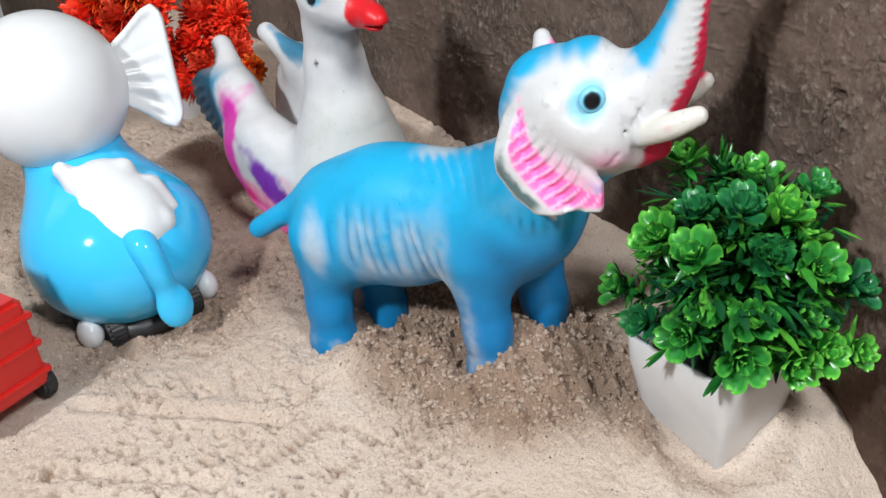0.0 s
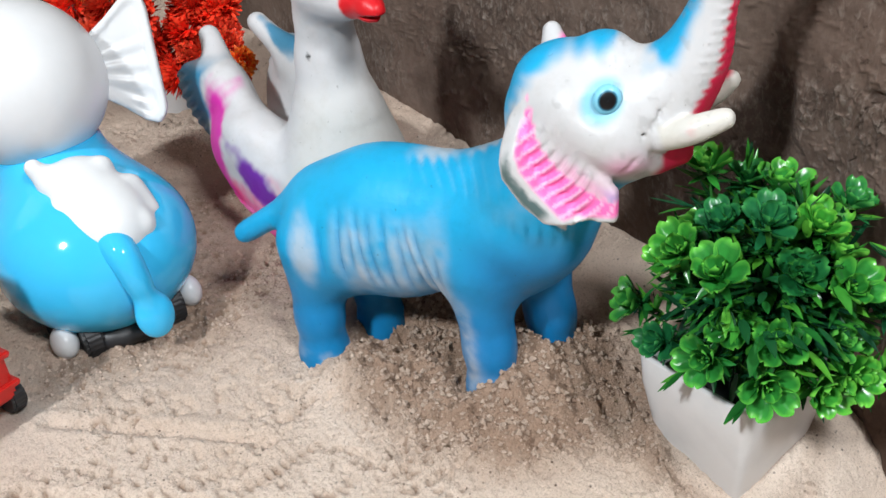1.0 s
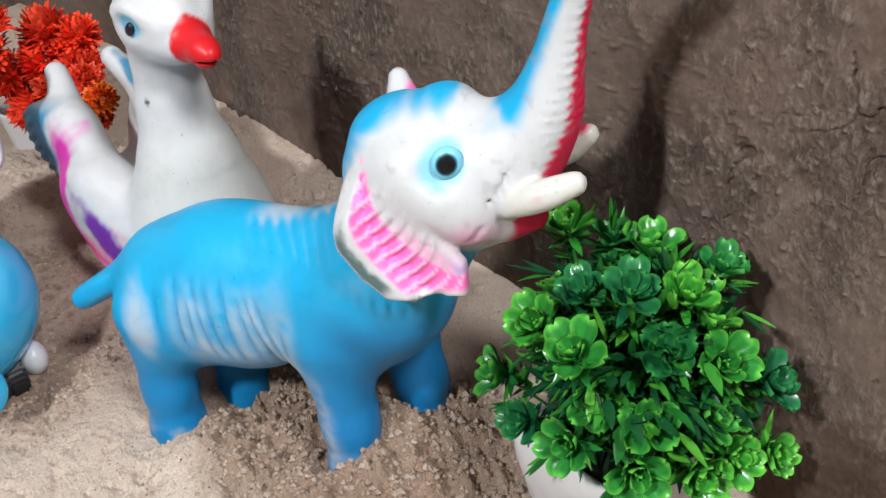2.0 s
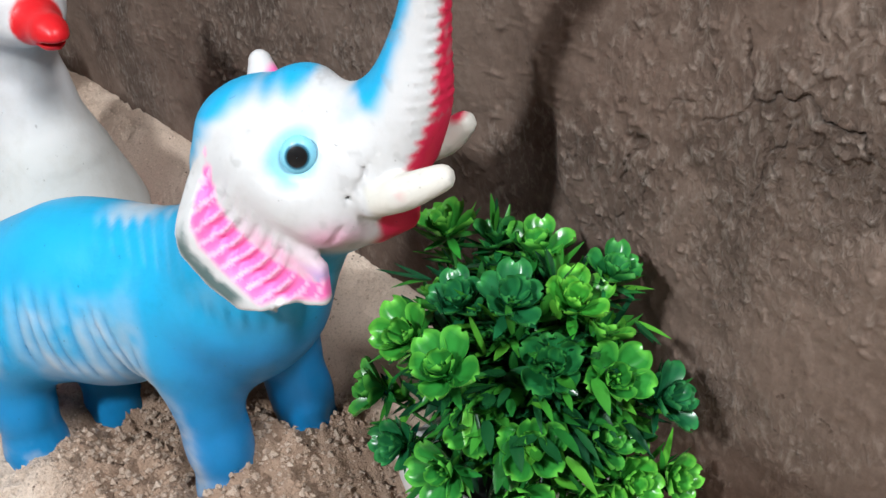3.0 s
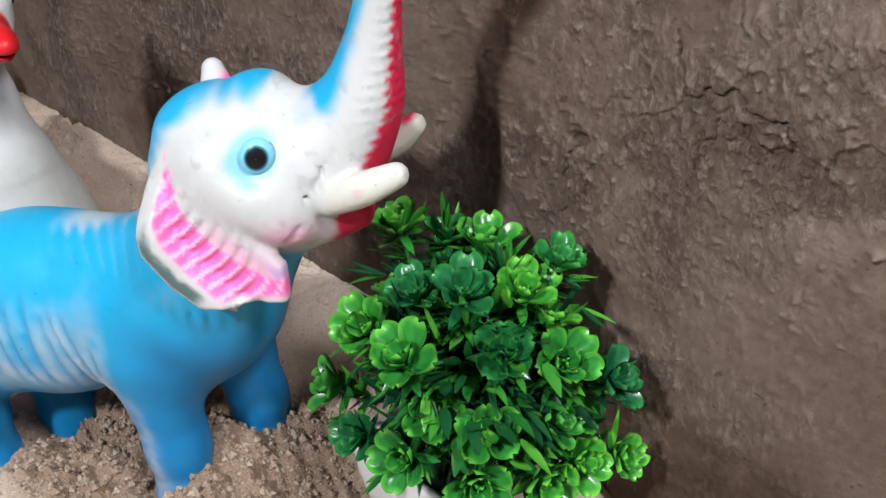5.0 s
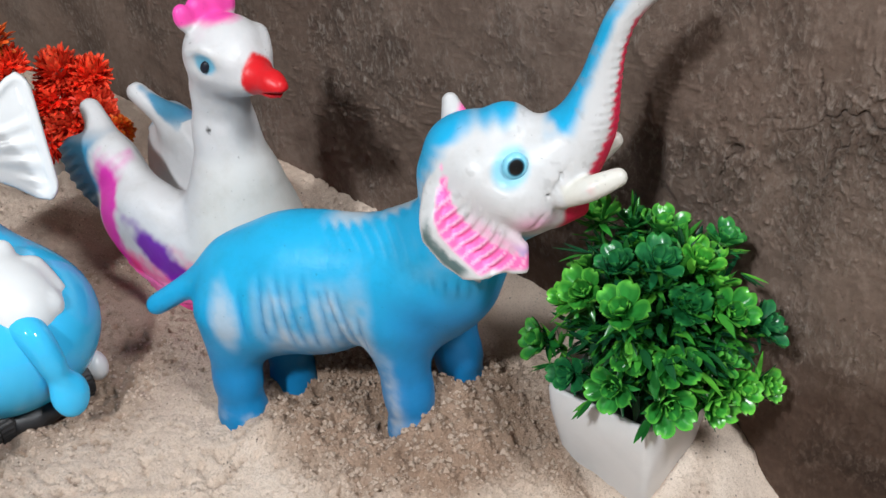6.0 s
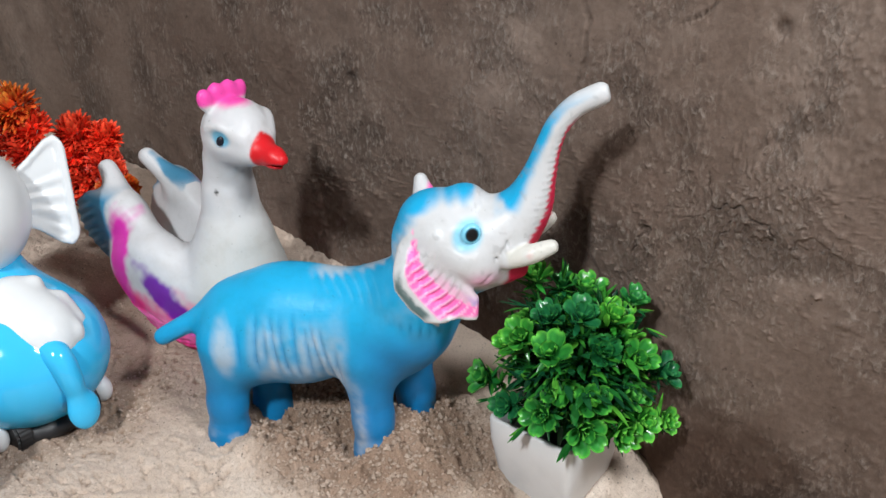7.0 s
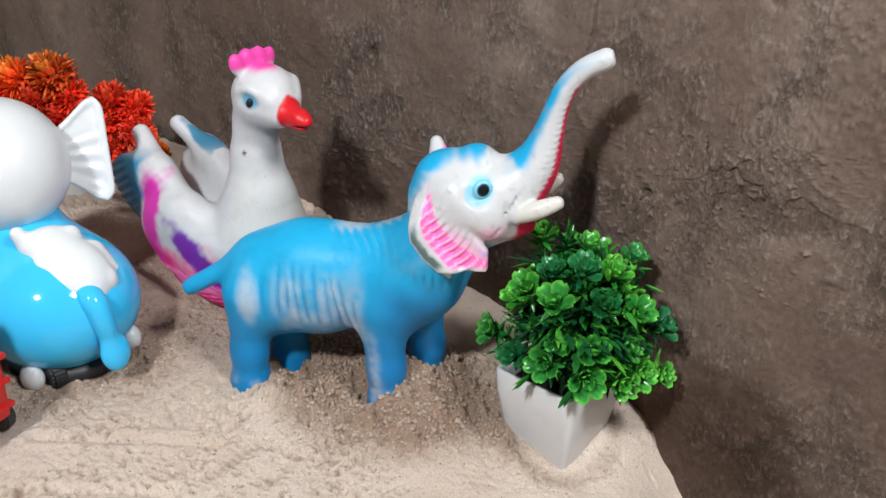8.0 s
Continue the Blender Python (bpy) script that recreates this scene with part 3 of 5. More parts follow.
def elephant():
    f = Form((-0.115, -0.085, -0.045), (0.215, 0.055, 0.275), 0.0015)
    mid = -0.0105
    f.blend(f.egg((0.004, -0.003, 0.0865), (0.055, 0.035, 0.0440), (0, -4, 0)), 0)
    f.blend(f.egg((0.070, -0.006, 0.096), (0.047, 0.034, 0.0405), (0, -38, 0)), 0.014)
    f.blend(f.egg((-0.030, -0.003, 0.0770), (0.027, 0.034, 0.0380), (0, -16, 0)), 0.012)
    f.blend(f.egg((0.040, -0.004, 0.098), (0.044, 0.029, 0.0290), (0, 4, 0)), 0.012)
    for x, y, dx in ((-0.040, -0.020, -0.003), (0.060, -0.022, 0.003), (-0.030, 0.018, 0.004), (0.078, 0.018, 0.006)):
        f.blend(f.chain([(x, y * 0.9, 0.075), (x + dx, y, 0.028), (x + dx * 1.3, y, 0.002), (x + dx * 1.3, y, -0.030)], (0.0195, 0.0124, 0.0130, 0.0134), 0.01), 0.012)
    f.blend(f.chain(*curve([(-0.044, -0.005, 0.099), (-0.064, -0.010, 0.087), (-0.089, -0.013, 0.072)], (0.0100, 0.0072, 0.0062)), 0.001), 0.010)
    # neck, skull, muzzle, brow
    f.blend(f.limb((0.086, -0.008, 0.104), (0.110, -0.010, 0.146), 0.0315, 0.028), 0.010)
    f.blend(f.egg((0.110, mid, 0.164), (0.034, 0.030, 0.029), (0, -30, 0)), 0.008)
    f.blend(f.egg((0.138, mid, 0.163), (0.026, 0.024, 0.022), (0, -25, 0)), 0.012)
    f.blend(f.egg((0.1245, mid, 0.1895), (0.0115, 0.014, 0.0090), (0, 8, 0)), 0.007)
    f.blend(f.egg((0.098, mid, 0.181), (0.013, 0.018, 0.009), (0, -15, 0)), 0.008)
    f.blend(f.chain(*curve(TRUNK, TRUNK_R), 0.0005), 0.009)
    f.cut(f.egg((0.2085, -0.015, 0.263), (0.003, 0.0040, 0.0040)), 0.002)
    # lower jaw and open mouth
    f.blend(f.egg((0.139, mid, 0.1435), (0.0230, 0.0175, 0.0100), (0, -24, 0)), 0.010)
    f.blend(f.limb((0.149, mid - 0.007, 0.1445), (0.1590, mid - 0.006, 0.1475), 0.0066, 0.0052), 0.004)
    f.cut(f.egg((0.168, mid, 0.1590), (0.016, 0.0115, 0.0048), (0, -25, 0)), 0.003)
    p = f.p
    for side in (-1, 1):
        f.blend(f.chain(*curve([(0.1535, mid + side * 0.0195, 0.1590), (0.166, mid + side * 0.0210, 0.1650), (0.1785 - 0.004 * (side > 0), mid + side * 0.0195, 0.1705 + 0.002 * (side > 0))], (0.0050, 0.0060, 0.0046), 5), 0.0005), 0.003)
        f.blend(f.egg((0.1235, mid + side * 0.0200, 0.1620), (0.026, 0.0135, 0.0150), (0, 40, 0)), 0.006)
        f.cut(f.egg((0.1308, mid + side * 0.0313, 0.1772), (0.0105, 0.0062, 0.0100)), 0.004)
        for gx, gz in ((0.1475, 0.1665), (0.1520, 0.1700), (0.1560, 0.1745)):
            f.cut(f.chain([(gx - 0.002, mid + side * 0.0225, gz - 0.005), (gx + 0.001, mid + side * 0.0195, gz + 0.004)], (0.0009, 0.0009), 0.001), 0.0015)
        # fold that runs from the cheek to the root of the tusk
        f.cut(f.chain([(0.1385, mid + side * 0.0262, 0.1450), (0.1435, mid + side * 0.0258, 0.1510)], (0.0006, 0.0008), 0.001), 0.002)
        # ear: a thick rimmed flap with a ribbed hollow
        u, w = ear_axes(p[..., 0], p[..., 2])
        rim, pink, cheek = ear_lines(u)
        out = side * (p[..., 1] - mid)
        level = 0.0335 - 0.016 * smooth(0.018, 0.0, u) + 0.10 * w - 0.0062 * smooth(pink + 0.0005, pink - 0.0045, w) + 0.0014 * ribs(u, w) * smooth(pink - 0.001, pink - 0.004, w) * smooth(0.132, 0.122, p[..., 0])
        flat = np.maximum.reduce([(w - rim) * 0.75, -0.006 + 0.006 * smooth(0.012, 0.0, u) - w, -u, 0.1215 - p[..., 2], p[..., 0] - 0.1365])
        slab = np.abs(out - level) - 0.0034
        ear = np.minimum(np.maximum(flat, slab), 0) + np.hypot(np.maximum(flat + 0.0026, 0), np.maximum(slab + 0.0026, 0)) - 0.0026
        f.blend(ear * 0.85, 0.003)
    f.blend(f.limb((0.094, mid + 0.027, 0.172), (0.0885, mid + 0.035, 0.1865), 0.0105, 0.0046), 0.006)
    along, high = p[..., 0], p[..., 2]
    deep, lip = folds(along, high)
    sides = smooth(0.016, 0.022, np.abs(p[..., 1] + 0.004))
    f.d += (0.0015 * deep - 0.0005 * lip) * sides
    # short hair strokes along the back and a fringe on the chest
    comb = np.sin(1000 * along + 670 * p[..., 1] + 2 * np.sin(90 * along))
    ridge = np.exp(-(((along - 0.050) / 0.026) ** 2)) * smooth(0.119, 0.123, high) * smooth(0.138, 0.134, high)
    chest = np.exp(-(((along - 0.094) / 0.016) ** 2 + ((high - 0.112 + 0.25 * (along - 0.094)) / 0.0045) ** 2))
    f.d += 0.0006 * (0.28 * ridge + 1.4 * chest) * comb
    inner = smooth(0.0, 0.006, along - np.interp(high, [q[2] for q in TRUNK], [q[0] for q in TRUNK]))
    f.d += 0.00045 * inner * np.sin(high * 1500) * smooth(0.18, 0.19, high) * smooth(0.245, 0.235, high)
    v, q = f.skin()
    x, y, z = v.T
    nz = fbm(x, z, 60, 3, 1)
    fine = fbm(x + 0.4 * y, z, 220, 3, 9)
    yl = np.abs(y + 0.006)
    c = np.tile(SKY, (len(v), 1))
    # blue darkens downwards and on the chest, with shade put into the colour
    c = lay(c, SKY_SHADE, 0.85 * smooth(0.035, 0.085, x) * smooth(0.124, 0.085, z) * (x < 0.13))
    c = lay(c, SKY_SHADE, 0.85 * smooth(0.105, 0.035, z))
    # cream showing through on flank, rump, back and legs
    deep, lip = folds(x, z)
    sides = smooth(0.014, 0.022, yl)
    veil = smooth(0.056, 0.046, x) * smooth(-0.017, -0.006, x) * smooth(0.046, 0.060, z + 0.008 * nz) * smooth(0.116, 0.090, z + 0.02 * nz)
    c = lay(c, CREAM, sides * veil * np.clip(0.14 + 0.30 * lip + 0.40 * nz + 0.22 * smooth(0.005, 0.045, x) + 0.12 * fine, 0, 0.62))
    c = lay(c, CREAM, sides * 0.26 * lip * smooth(0.116, 0.092, z) * np.clip(0.8 + 2 * nz, 0, 1))
    c = lay(c, CREAM, 0.60 * np.clip(0.8 + 1.2 * nz + 0.6 * fine, 0, 1) * smooth(1.25, 0.50, np.hypot((x + 0.034 + 0.06 * (z - 0.08)) / 0.0095, (z - 0.081) / 0.022) + 0.4 * nz) * sides)
    # grooves tinted darker, on top of the shade their relief gives
    c = lay(c, SKY_SHADE, 0.30 * deep * sides)
    c = lay(c, CREAM, 0.85 * smooth(0.016, 0.032, x) * smooth(0.092, 0.076, x) * smooth(-0.014, -0.004, y + 0.003 * np.sin(900 * x + 500 * y)) * smooth(0.030, 0.018, y) * smooth(0.117, 0.122, z) * np.clip(0.85 + 1.2 * nz, 0, 1))
    stroke = np.clip(np.sin(1000 * x + 670 * y + 2 * np.sin(90 * x)), 0, 1) ** 2
    c = lay(c, CREAM, 0.08 * stroke * np.exp(-(((x - 0.052) / 0.022) ** 2)) * smooth(0.121, 0.124, z) * smooth(0.138, 0.133, z))
    c = lay(c, CREAM, 0.60 * np.exp(-(((x - 0.056 - 0.06 * (0.05 - z)) / 0.0050) ** 2)) * smooth(0.074, 0.052, z) * (y < -0.015) * np.clip(0.70 + 0.9 * nz + 0.8 * fine, 0, 1))
    c = lay(c, CREAM, 0.45 * smooth(0.024, -0.004, z) * (y < -0.004) * np.clip(0.35 + 2.6 * nz + fine, 0, 1))
    c = lay(c, CREAM, 0.30 * np.exp(-(((x - 0.100) / 0.020) ** 2 + ((z - 0.122) / 0.012) ** 2)) * np.clip(0.6 + 2 * nz, 0, 1))
    # head
    edge = np.interp(z, [0.140, 0.150, 0.161, 0.171, 0.182, 0.190], [0.084, 0.084, 0.0865, 0.0915, 0.0985, 0.110])
    head = smooth(-0.011, 0.001, x - edge + 0.004 * nz + 0.0008 * np.sin(900 * z)) * smooth(0.130, 0.138, z + 0.30 * (x - 0.140))
    c = lay(c, CREAM, head)
    hair = 0.0010 * np.sin(700 * x + 180 * y)
    top = smooth(0.1865, 0.1970, z - 0.06 * (x - 0.10) + 0.004 * nz + hair) * smooth(0.1335, 0.127, x + 0.15 * np.abs(y - mid) + hair)
    c = lay(c, SKY, top)
    stub = (y > mid + 0.020) * (x < 0.105)
    c = lay(c, CREAM, stub * smooth(0.174, 0.179, z))
    c = lay(c, PINK, stub * smooth(0.176, 0.180, z) * smooth(0.093, 0.096, x))
    # trunk: blue behind, crimson inside
    axis_x = np.interp(z, [a[2] for a in TRUNK], [a[0] for a in TRUNK])
    thick = np.interp(z, [a[2] for a in TRUNK], TRUNK_R)
    behind = smooth(-0.02, -0.75, (x - axis_x) / thick + 0.5 * nz)
    c = lay(c, SKY, behind * smooth(0.186, 0.192, z + 0.01 * nz) * (x > 0.1385) * smooth(0.1405, 0.146, x) * smooth(0.262, 0.240, z - 0.25 * (x - 0.18)))
    c = lay(c, CRIMSON, smooth(0.160, 0.170, z) * (x > 0.15) * smooth(0.72, 0.86, (x - axis_x) / thick - 0.05 * np.sin(1500 * z)) * smooth(0.250, 0.238, z))
    reach = np.clip((0.0250 * (x - 0.1535) + 0.0115 * (z - 0.1590)) / (0.0250 ** 2 + 0.0115 ** 2), 0, 1)
    off = np.sqrt((x - 0.1535 - 0.0250 * reach) ** 2 + (np.abs(y - mid) - 0.0200) ** 2 + (z - 0.1590 - 0.0115 * reach) ** 2)
    tusk = smooth(0.0078, 0.0066, off) * smooth(0.1525, 0.1560, x + 0.4 * (z - 0.160))
    c = lay(c, CRIMSON, smooth(0.0160, 0.0120, np.abs(y - mid)) * smooth(0.146, 0.152, x) * smooth(0.172, 0.166, z - 0.45 * (x - 0.155)) * smooth(0.1345, 0.1375, z - 0.35 * (x - 0.155)))
    c = lay(c, CRIMSON, smooth(0.1520, 0.1545, x) * smooth(0.155, 0.153, z) * (np.abs(y - mid) < 0.0165))
    c = lay(c, np.array((0.62, 0.60, 0.55)), tusk)
    # pink, ribbed hollow of the ears with a dark smear under the rim
    u, w = ear_axes(x, z)
    rim, pink, cheek = ear_lines(u)
    for side in (-1, 1):
        out = side * (y - mid)
        flap = (out > 0.0225) * (u > -0.004) * (x < 0.138)
        c = lay(c, CREAM, flap * smooth(-0.004, 0.0, w) * smooth(0.0305, 0.0295, w))
        hollow = flap * smooth(0.1240, 0.1260, z) * smooth(cheek - 0.0015, cheek + 0.0010, w + 0.0010 * ribs(u, w)) * smooth(pink + 0.0008, pink - 0.0010, w)
        c = lay(c, PINK, hollow)
        c = lay(c, np.array((0.92, 0.50, 0.68)), hollow * 0.85 * smooth(0.35, 0.9, ribs(u, w)))
        c = lay(c, PINK, 0.40 * flap * np.exp(-((w - cheek + 0.003) / 0.004) ** 2) * smooth(0.022, 0.040, u) * (1 - hollow))
        c = lay(c, PINK, 0.45 * np.exp(-(((x - 0.139) / 0.009) ** 2 + ((z - 0.1475) / 0.006) ** 2)) * (out > 0.008) * (1 - hollow))
        smear = smooth(0.012, 0.018, u) * smooth(0.050, 0.044, u) * smooth(rim - 0.0078, rim - 0.0058, w + 0.0015 * fine) * smooth(rim - 0.0008, rim - 0.0022, w) * flap
        c = lay(c, (0.025, 0.085, 0.085), 0.88 * smear * np.clip(1.0 + 0.9 * fine, 0, 1))
        c = lay(c, (0.16, 0.56, 0.74), 0.75 * smooth(0.0105, 0.0065, np.hypot(x - 0.1292, z - 0.1762)) * (out > 0.012))
    # scuffs
    c = lay(c, (0.30, 0.30, 0.30), 0.3 * smooth(0.36, 0.42, fine) * head)
    pieces = [(v, q, c)]
    for side in (-1, 1):
        out = Vector((0.34, side * 0.93, 0.12)).normalized()
        ev, ef, th = ball((0.1312, mid + side * 0.0243, 0.1775), (0.0060, 0.0066, 0.0036), 24, 32, out)
        ec = np.where(th[:, None] < 0.66, (0.006, 0.006, 0.007), np.where(th[:, None] < 0.76, (0.03, 0.16, 0.25), (0.22, 0.58, 0.75)))
        pieces.append((ev, ef, ec))
    # the moulded parts
    which = np.zeros(len(v), int)
    which[z < 0.058] = 4
    which[(z < 0.058) & (x > 0.02)] = 5
    which[(z < 0.058) & (y > -0.002)] += 2
    which[(x < -0.0585) & (z > 0.058)] = 8
    skull = (z - 0.1225) * 0.78 + (x - 0.128) * 0.62 > 0
    which[skull & (z > 0.105)] = 1
    which[skull & (z > 0.196) & (x > 0.146)] = 2
    u, w = ear_axes(x, z)
    flap = (u > -0.003) & (x < 0.1375) & (w > ear_lines(u)[2]) & (w < 0.031) & (z > 0.12)
    which[flap & (np.abs(y - mid) > 0.0235)] = 9
    which[(tusk > 0.5) & (np.abs(y - mid) > 0.0145)] = 10
    which[(which >= 9) & (y > mid)] += 2
    names = [("body", "sky-blue body with pressed-in folds"), ("head", "white head with a blue crown"), ("trunk", "raised trunk, blue behind and crimson inside"), ("", ""),
             ("leg", ""), ("leg", ""), ("leg", ""), ("leg", ""), ("tail", ""), ("ear", "ribbed pink ear with a white rim"), ("tusk", "short white tusk"),
             ("ear", "ribbed pink ear with a white rim"), ("tusk", "short white tusk")]
    root = empty("toy_elephant", pose(-0.184, -0.141, 0.026, 0, 0, 30))
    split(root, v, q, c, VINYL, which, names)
    for ev, ef, ec in pieces[1:]:
        me = mesh_of("eye", ev, ef, VINYL)
        paint(me, ec)
        part("eye", me, root, "black and pale-blue painted eye")
    return tagged(root, "sky-blue and white vinyl toy elephant with raised trunk", "toy elephant")


elephant()


# ---------------------------------------------------------------- toy swan
def swan():
    f = Form((-0.105, -0.070, -0.02), (0.130, 0.070, 0.255), 0.0016)
    f.blend(f.egg((-0.010, 0.002, 0.044), (0.068, 0.047, 0.048), (0, 8, 0)), 0)
    f.blend(f.egg((0.030, 0.004, 0.058), (0.036, 0.040, 0.050), (0, 8, 0)), 0.012)
    f.cut(f.egg((-0.040, 0.002, 0.108), (0.046, 0.027, 0.036)), 0.012)
    for side in (-1, 1):
        y = 0.002
        f.blend(f.chain([(0.010, y + side * 0.030, 0.064), (-0.020, y + side * 0.029, 0.084), (-0.054, y + side * 0.0255, 0.107), (-0.086, y + side * 0.0185, 0.130)],
                        (0.0140, 0.0110, 0.0090, 0.0072), 0.012), 0.012)
        f.blend(f.egg((-0.066, y + side * 0.0250, 0.078), (0.034, 0.0150, 0.046), (side * -20, -32, 0)), 0.014)
        f.blend(f.egg((-0.026, y + side * 0.0300, 0.060), (0.044, 0.0180, 0.034), (side * -22, -22, 0)), 0.014)
    # neck, head
    neck = f.chain([(0.032, 0.002, 0.070), (0.036, 0.002, 0.105), (0.036, 0.001, 0.140), (0.039, 0.0, 0.168), (0.049, -0.001, 0.186)], (0.036, 0.0245, 0.0165, 0.0135, 0.0165), 0.014)
    f.blend(neck, 0.018)
    f.blend(f.egg((0.0555, -0.001, 0.190), (0.0255, 0.0235, 0.0225), (0, 12, 0)), 0.010)
    f.blend(f.egg((0.070, -0.001, 0.181), (0.0165, 0.015, 0.0120), (0, 10, 0)), 0.008)
    f.blend(f.chain([(0.084, -0.001, 0.1800), (0.094, -0.001, 0.1785), (0.0995, -0.001, 0.1775)], (0.0090, 0.0071, 0.0050), 0.004), 0.003)
    f.cut(f.egg((0.100, -0.001, 0.1745), (0.014, 0.02, 0.0009)), 0.001)
    for side in (-1, 1):
        f.blend(f.chain(*curve([(0.052, -0.001 + side * 0.0215, 0.1965), (0.064, -0.001 + side * 0.0195, 0.1985), (0.076, -0.001 + side * 0.0120, 0.1900)], (0.0020, 0.0034, 0.0024), 5), 0.001), 0.006)
        f.cut(f.egg((0.0655, -0.001 + side * 0.0262, 0.1895), (0.0090, 0.0050, 0.0065)), 0.005)
    f.blend(f.egg((0.0445, -0.002, 0.2105), (0.0042, 0.0170, 0.0105)), 0.003)
    for dy, dx, h in ((-0.0165, 0.001, -0.0005), (-0.0060, -0.001, 0.0010), (0.0050, -0.002, 0.0010), (0.0150, -0.003, -0.0010)):
        f.blend(f.egg((0.0455 + dx, -0.002 + dy, 0.2140 + h), (0.0042, 0.0060, 0.0084), (dy * -1100, 0, 0)), 0.0035)
    p = f.p
    # a fold where the breast meets the wings, and feather curls
    here, fold = f.egg((0.036, 0.006, 0.066), (0.040, 0.043, 0.052))
    p = f.p[here]
    f.d[here] += 0.0016 * np.exp(-((fold / 0.0022) ** 2)) * smooth(0.085, 0.05, p[..., 2]) * (p[..., 0] > 0.0)
    p = f.p
    low = smooth(0.045, 0.03, p[..., 2]) * smooth(0.0, 0.01, p[..., 2])
    f.d += 0.0014 * low * np.sin(240 * p[..., 0] + 9 * np.sin(170 * p[..., 2])) * np.sin(200 * p[..., 1] + 300 * p[..., 2])
    fan = smooth(-0.066, -0.074, p[..., 0] + 0.2 * (p[..., 2] - 0.09)) * smooth(0.06, 0.075, p[..., 2]) * smooth(0.120, 0.108, p[..., 2]) * smooth(0.022, 0.030, np.abs(p[..., 1] - 0.002))
    f.d += 0.0011 * fan * np.sin(800 * (p[..., 2] - 0.6 * p[..., 0]))
    v, q = f.skin()
    x, y, z = v.T
    nz = fbm(x * 1.0 + 0.3 * y, z, 70, 3, 2)
    side = smooth(0.008, 0.016, np.abs(y - 0.002))
    white = np.array((0.595, 0.588, 0.600))
    c = np.tile(white, (len(v), 1))
    # cream-grey neck and breast, with grey shading laid into the white
    c = lay(c, (0.58, 0.575, 0.54), smooth(0.02, 0.05, x) * smooth(0.15, 0.10, z) * 0.7)
    c = lay(c, (0.86, 0.035, 0.25), smooth(0.062, 0.040, z - 0.004 * np.sin(70 * x) + 0.016 * nz - 0.10 * np.clip(-x - 0.01, 0, 1)))
    c = lay(c, (0.80, 0.30, 0.62), 0.5 * np.exp(-(((z - 0.030) / 0.010) ** 2)) * np.clip(0.5 + 2 * nz, 0, 1) * (x < 0.03))
    feather = 0.03 * np.sin(900 * (x - 0.7 * z))
    edge = lambda u, w: smooth(1.25, 0.70, np.hypot(u, w) + 0.5 * nz + feather)
    # purple and magenta patches on each flank
    wing = np.interp(z, [0.055, 0.085, 0.107, 0.130], [0.026, 0.030, 0.0265, 0.0190])
    side = smooth(-0.002, 0.003, np.abs(y - 0.002) - np.interp(z, [0.064, 0.084, 0.107, 0.130], [0.024, 0.026, 0.0235, 0.0175]) - 0.008 * (y > 0.002))
    ax, az = (x - 0.010) * 0.76 + (z - 0.053) * -0.65, (x - 0.010) * 0.65 + (z - 0.053) * 0.76
    c = lay(c, (0.17, 0.012, 0.36), 0.96 * edge(ax / 0.036, az / 0.0120) * side)
    bx, bz = (x + 0.045) * 0.99 + (z - 0.076) * 0.10, (x + 0.049) * -0.10 + (z - 0.076) * 0.99
    c = lay(c, (0.72, 0.018, 0.40), 0.97 * edge(bx / 0.0135, bz / 0.036) * side)
    c = lay(c, (0.010, 0.20, 0.36), 0.95 * smooth(-0.0560, -0.0630, x - 0.10 * (z - 0.10) + 0.008 * nz) * smooth(-0.004, 0.001, np.abs(y - 0.002) - wing) * smooth(0.048, 0.062, z) * smooth(0.126, 0.114, z))
    ridge = (x + 0.070) * 0.58 + (z - 0.1185) * 0.81
    c = lay(c, (0.010, 0.20, 0.36), 0.9 * smooth(0.0056, 0.0078, ridge + 0.003 * nz) * (y > 0.012) * smooth(0.108, 0.120, z) * (x < -0.045) * (z < 0.15))
    # face
    c = lay(c, (0.86, 0.075, 0.40), smooth(0.2085, 0.2125, z + 0.003 * nz))
    c = lay(c, (0.62, 0.012, 0.018), smooth(0.0775, 0.0790, x - 0.15 * np.abs(z - 0.180) - 0.25 * np.abs(y + 0.001)) * (z < 0.199) * (z > 0.165))
    for s in (-1, 1):
        c = lay(c, (0.08, 0.42, 0.62), 0.85 * smooth(0.0085, 0.005, np.hypot((x - 0.064) * 1.0, (z - 0.191) * 1.15)) * (s * (y + 0.001) > 0.010))
    c = lay(c, (0.03, 0.03, 0.03), smooth(0.0022, 0.0012, np.linalg.norm(v - np.array((0.0445, -0.016, 0.1455)), axis=1)))
    pieces = [(v, q, c)]
    for s in (-1, 1):
        ev, ef, th = ball((0.0640, -0.001 + s * 0.0215, 0.1895), (0.0026, 0.0036, 0.0016), 10, 16, Vector((0.45, s * 0.9, 0.12)).normalized())
        pieces.append((ev, ef, np.tile((0.01, 0.012, 0.02), (len(ev), 1))))
    v[:, 0] = np.where(x < 0, 1.14 * x, x)
    which = np.zeros(len(v), int)
    which[(z > 0.118) & (x > 0.005)] = 1
    which[(z > 0.166) & (x > 0.010)] = 2
    which[(x > 0.0775) & (z > 0.165) & (z < 0.199)] = 3
    which[z > 0.2085] = 4
    wing = (z > 0.062) & (x < -0.030) & (np.abs(y - 0.002) > 0.010)
    which[wing & (y < 0.002)] = 5
    which[wing & (y > 0.002)] = 6
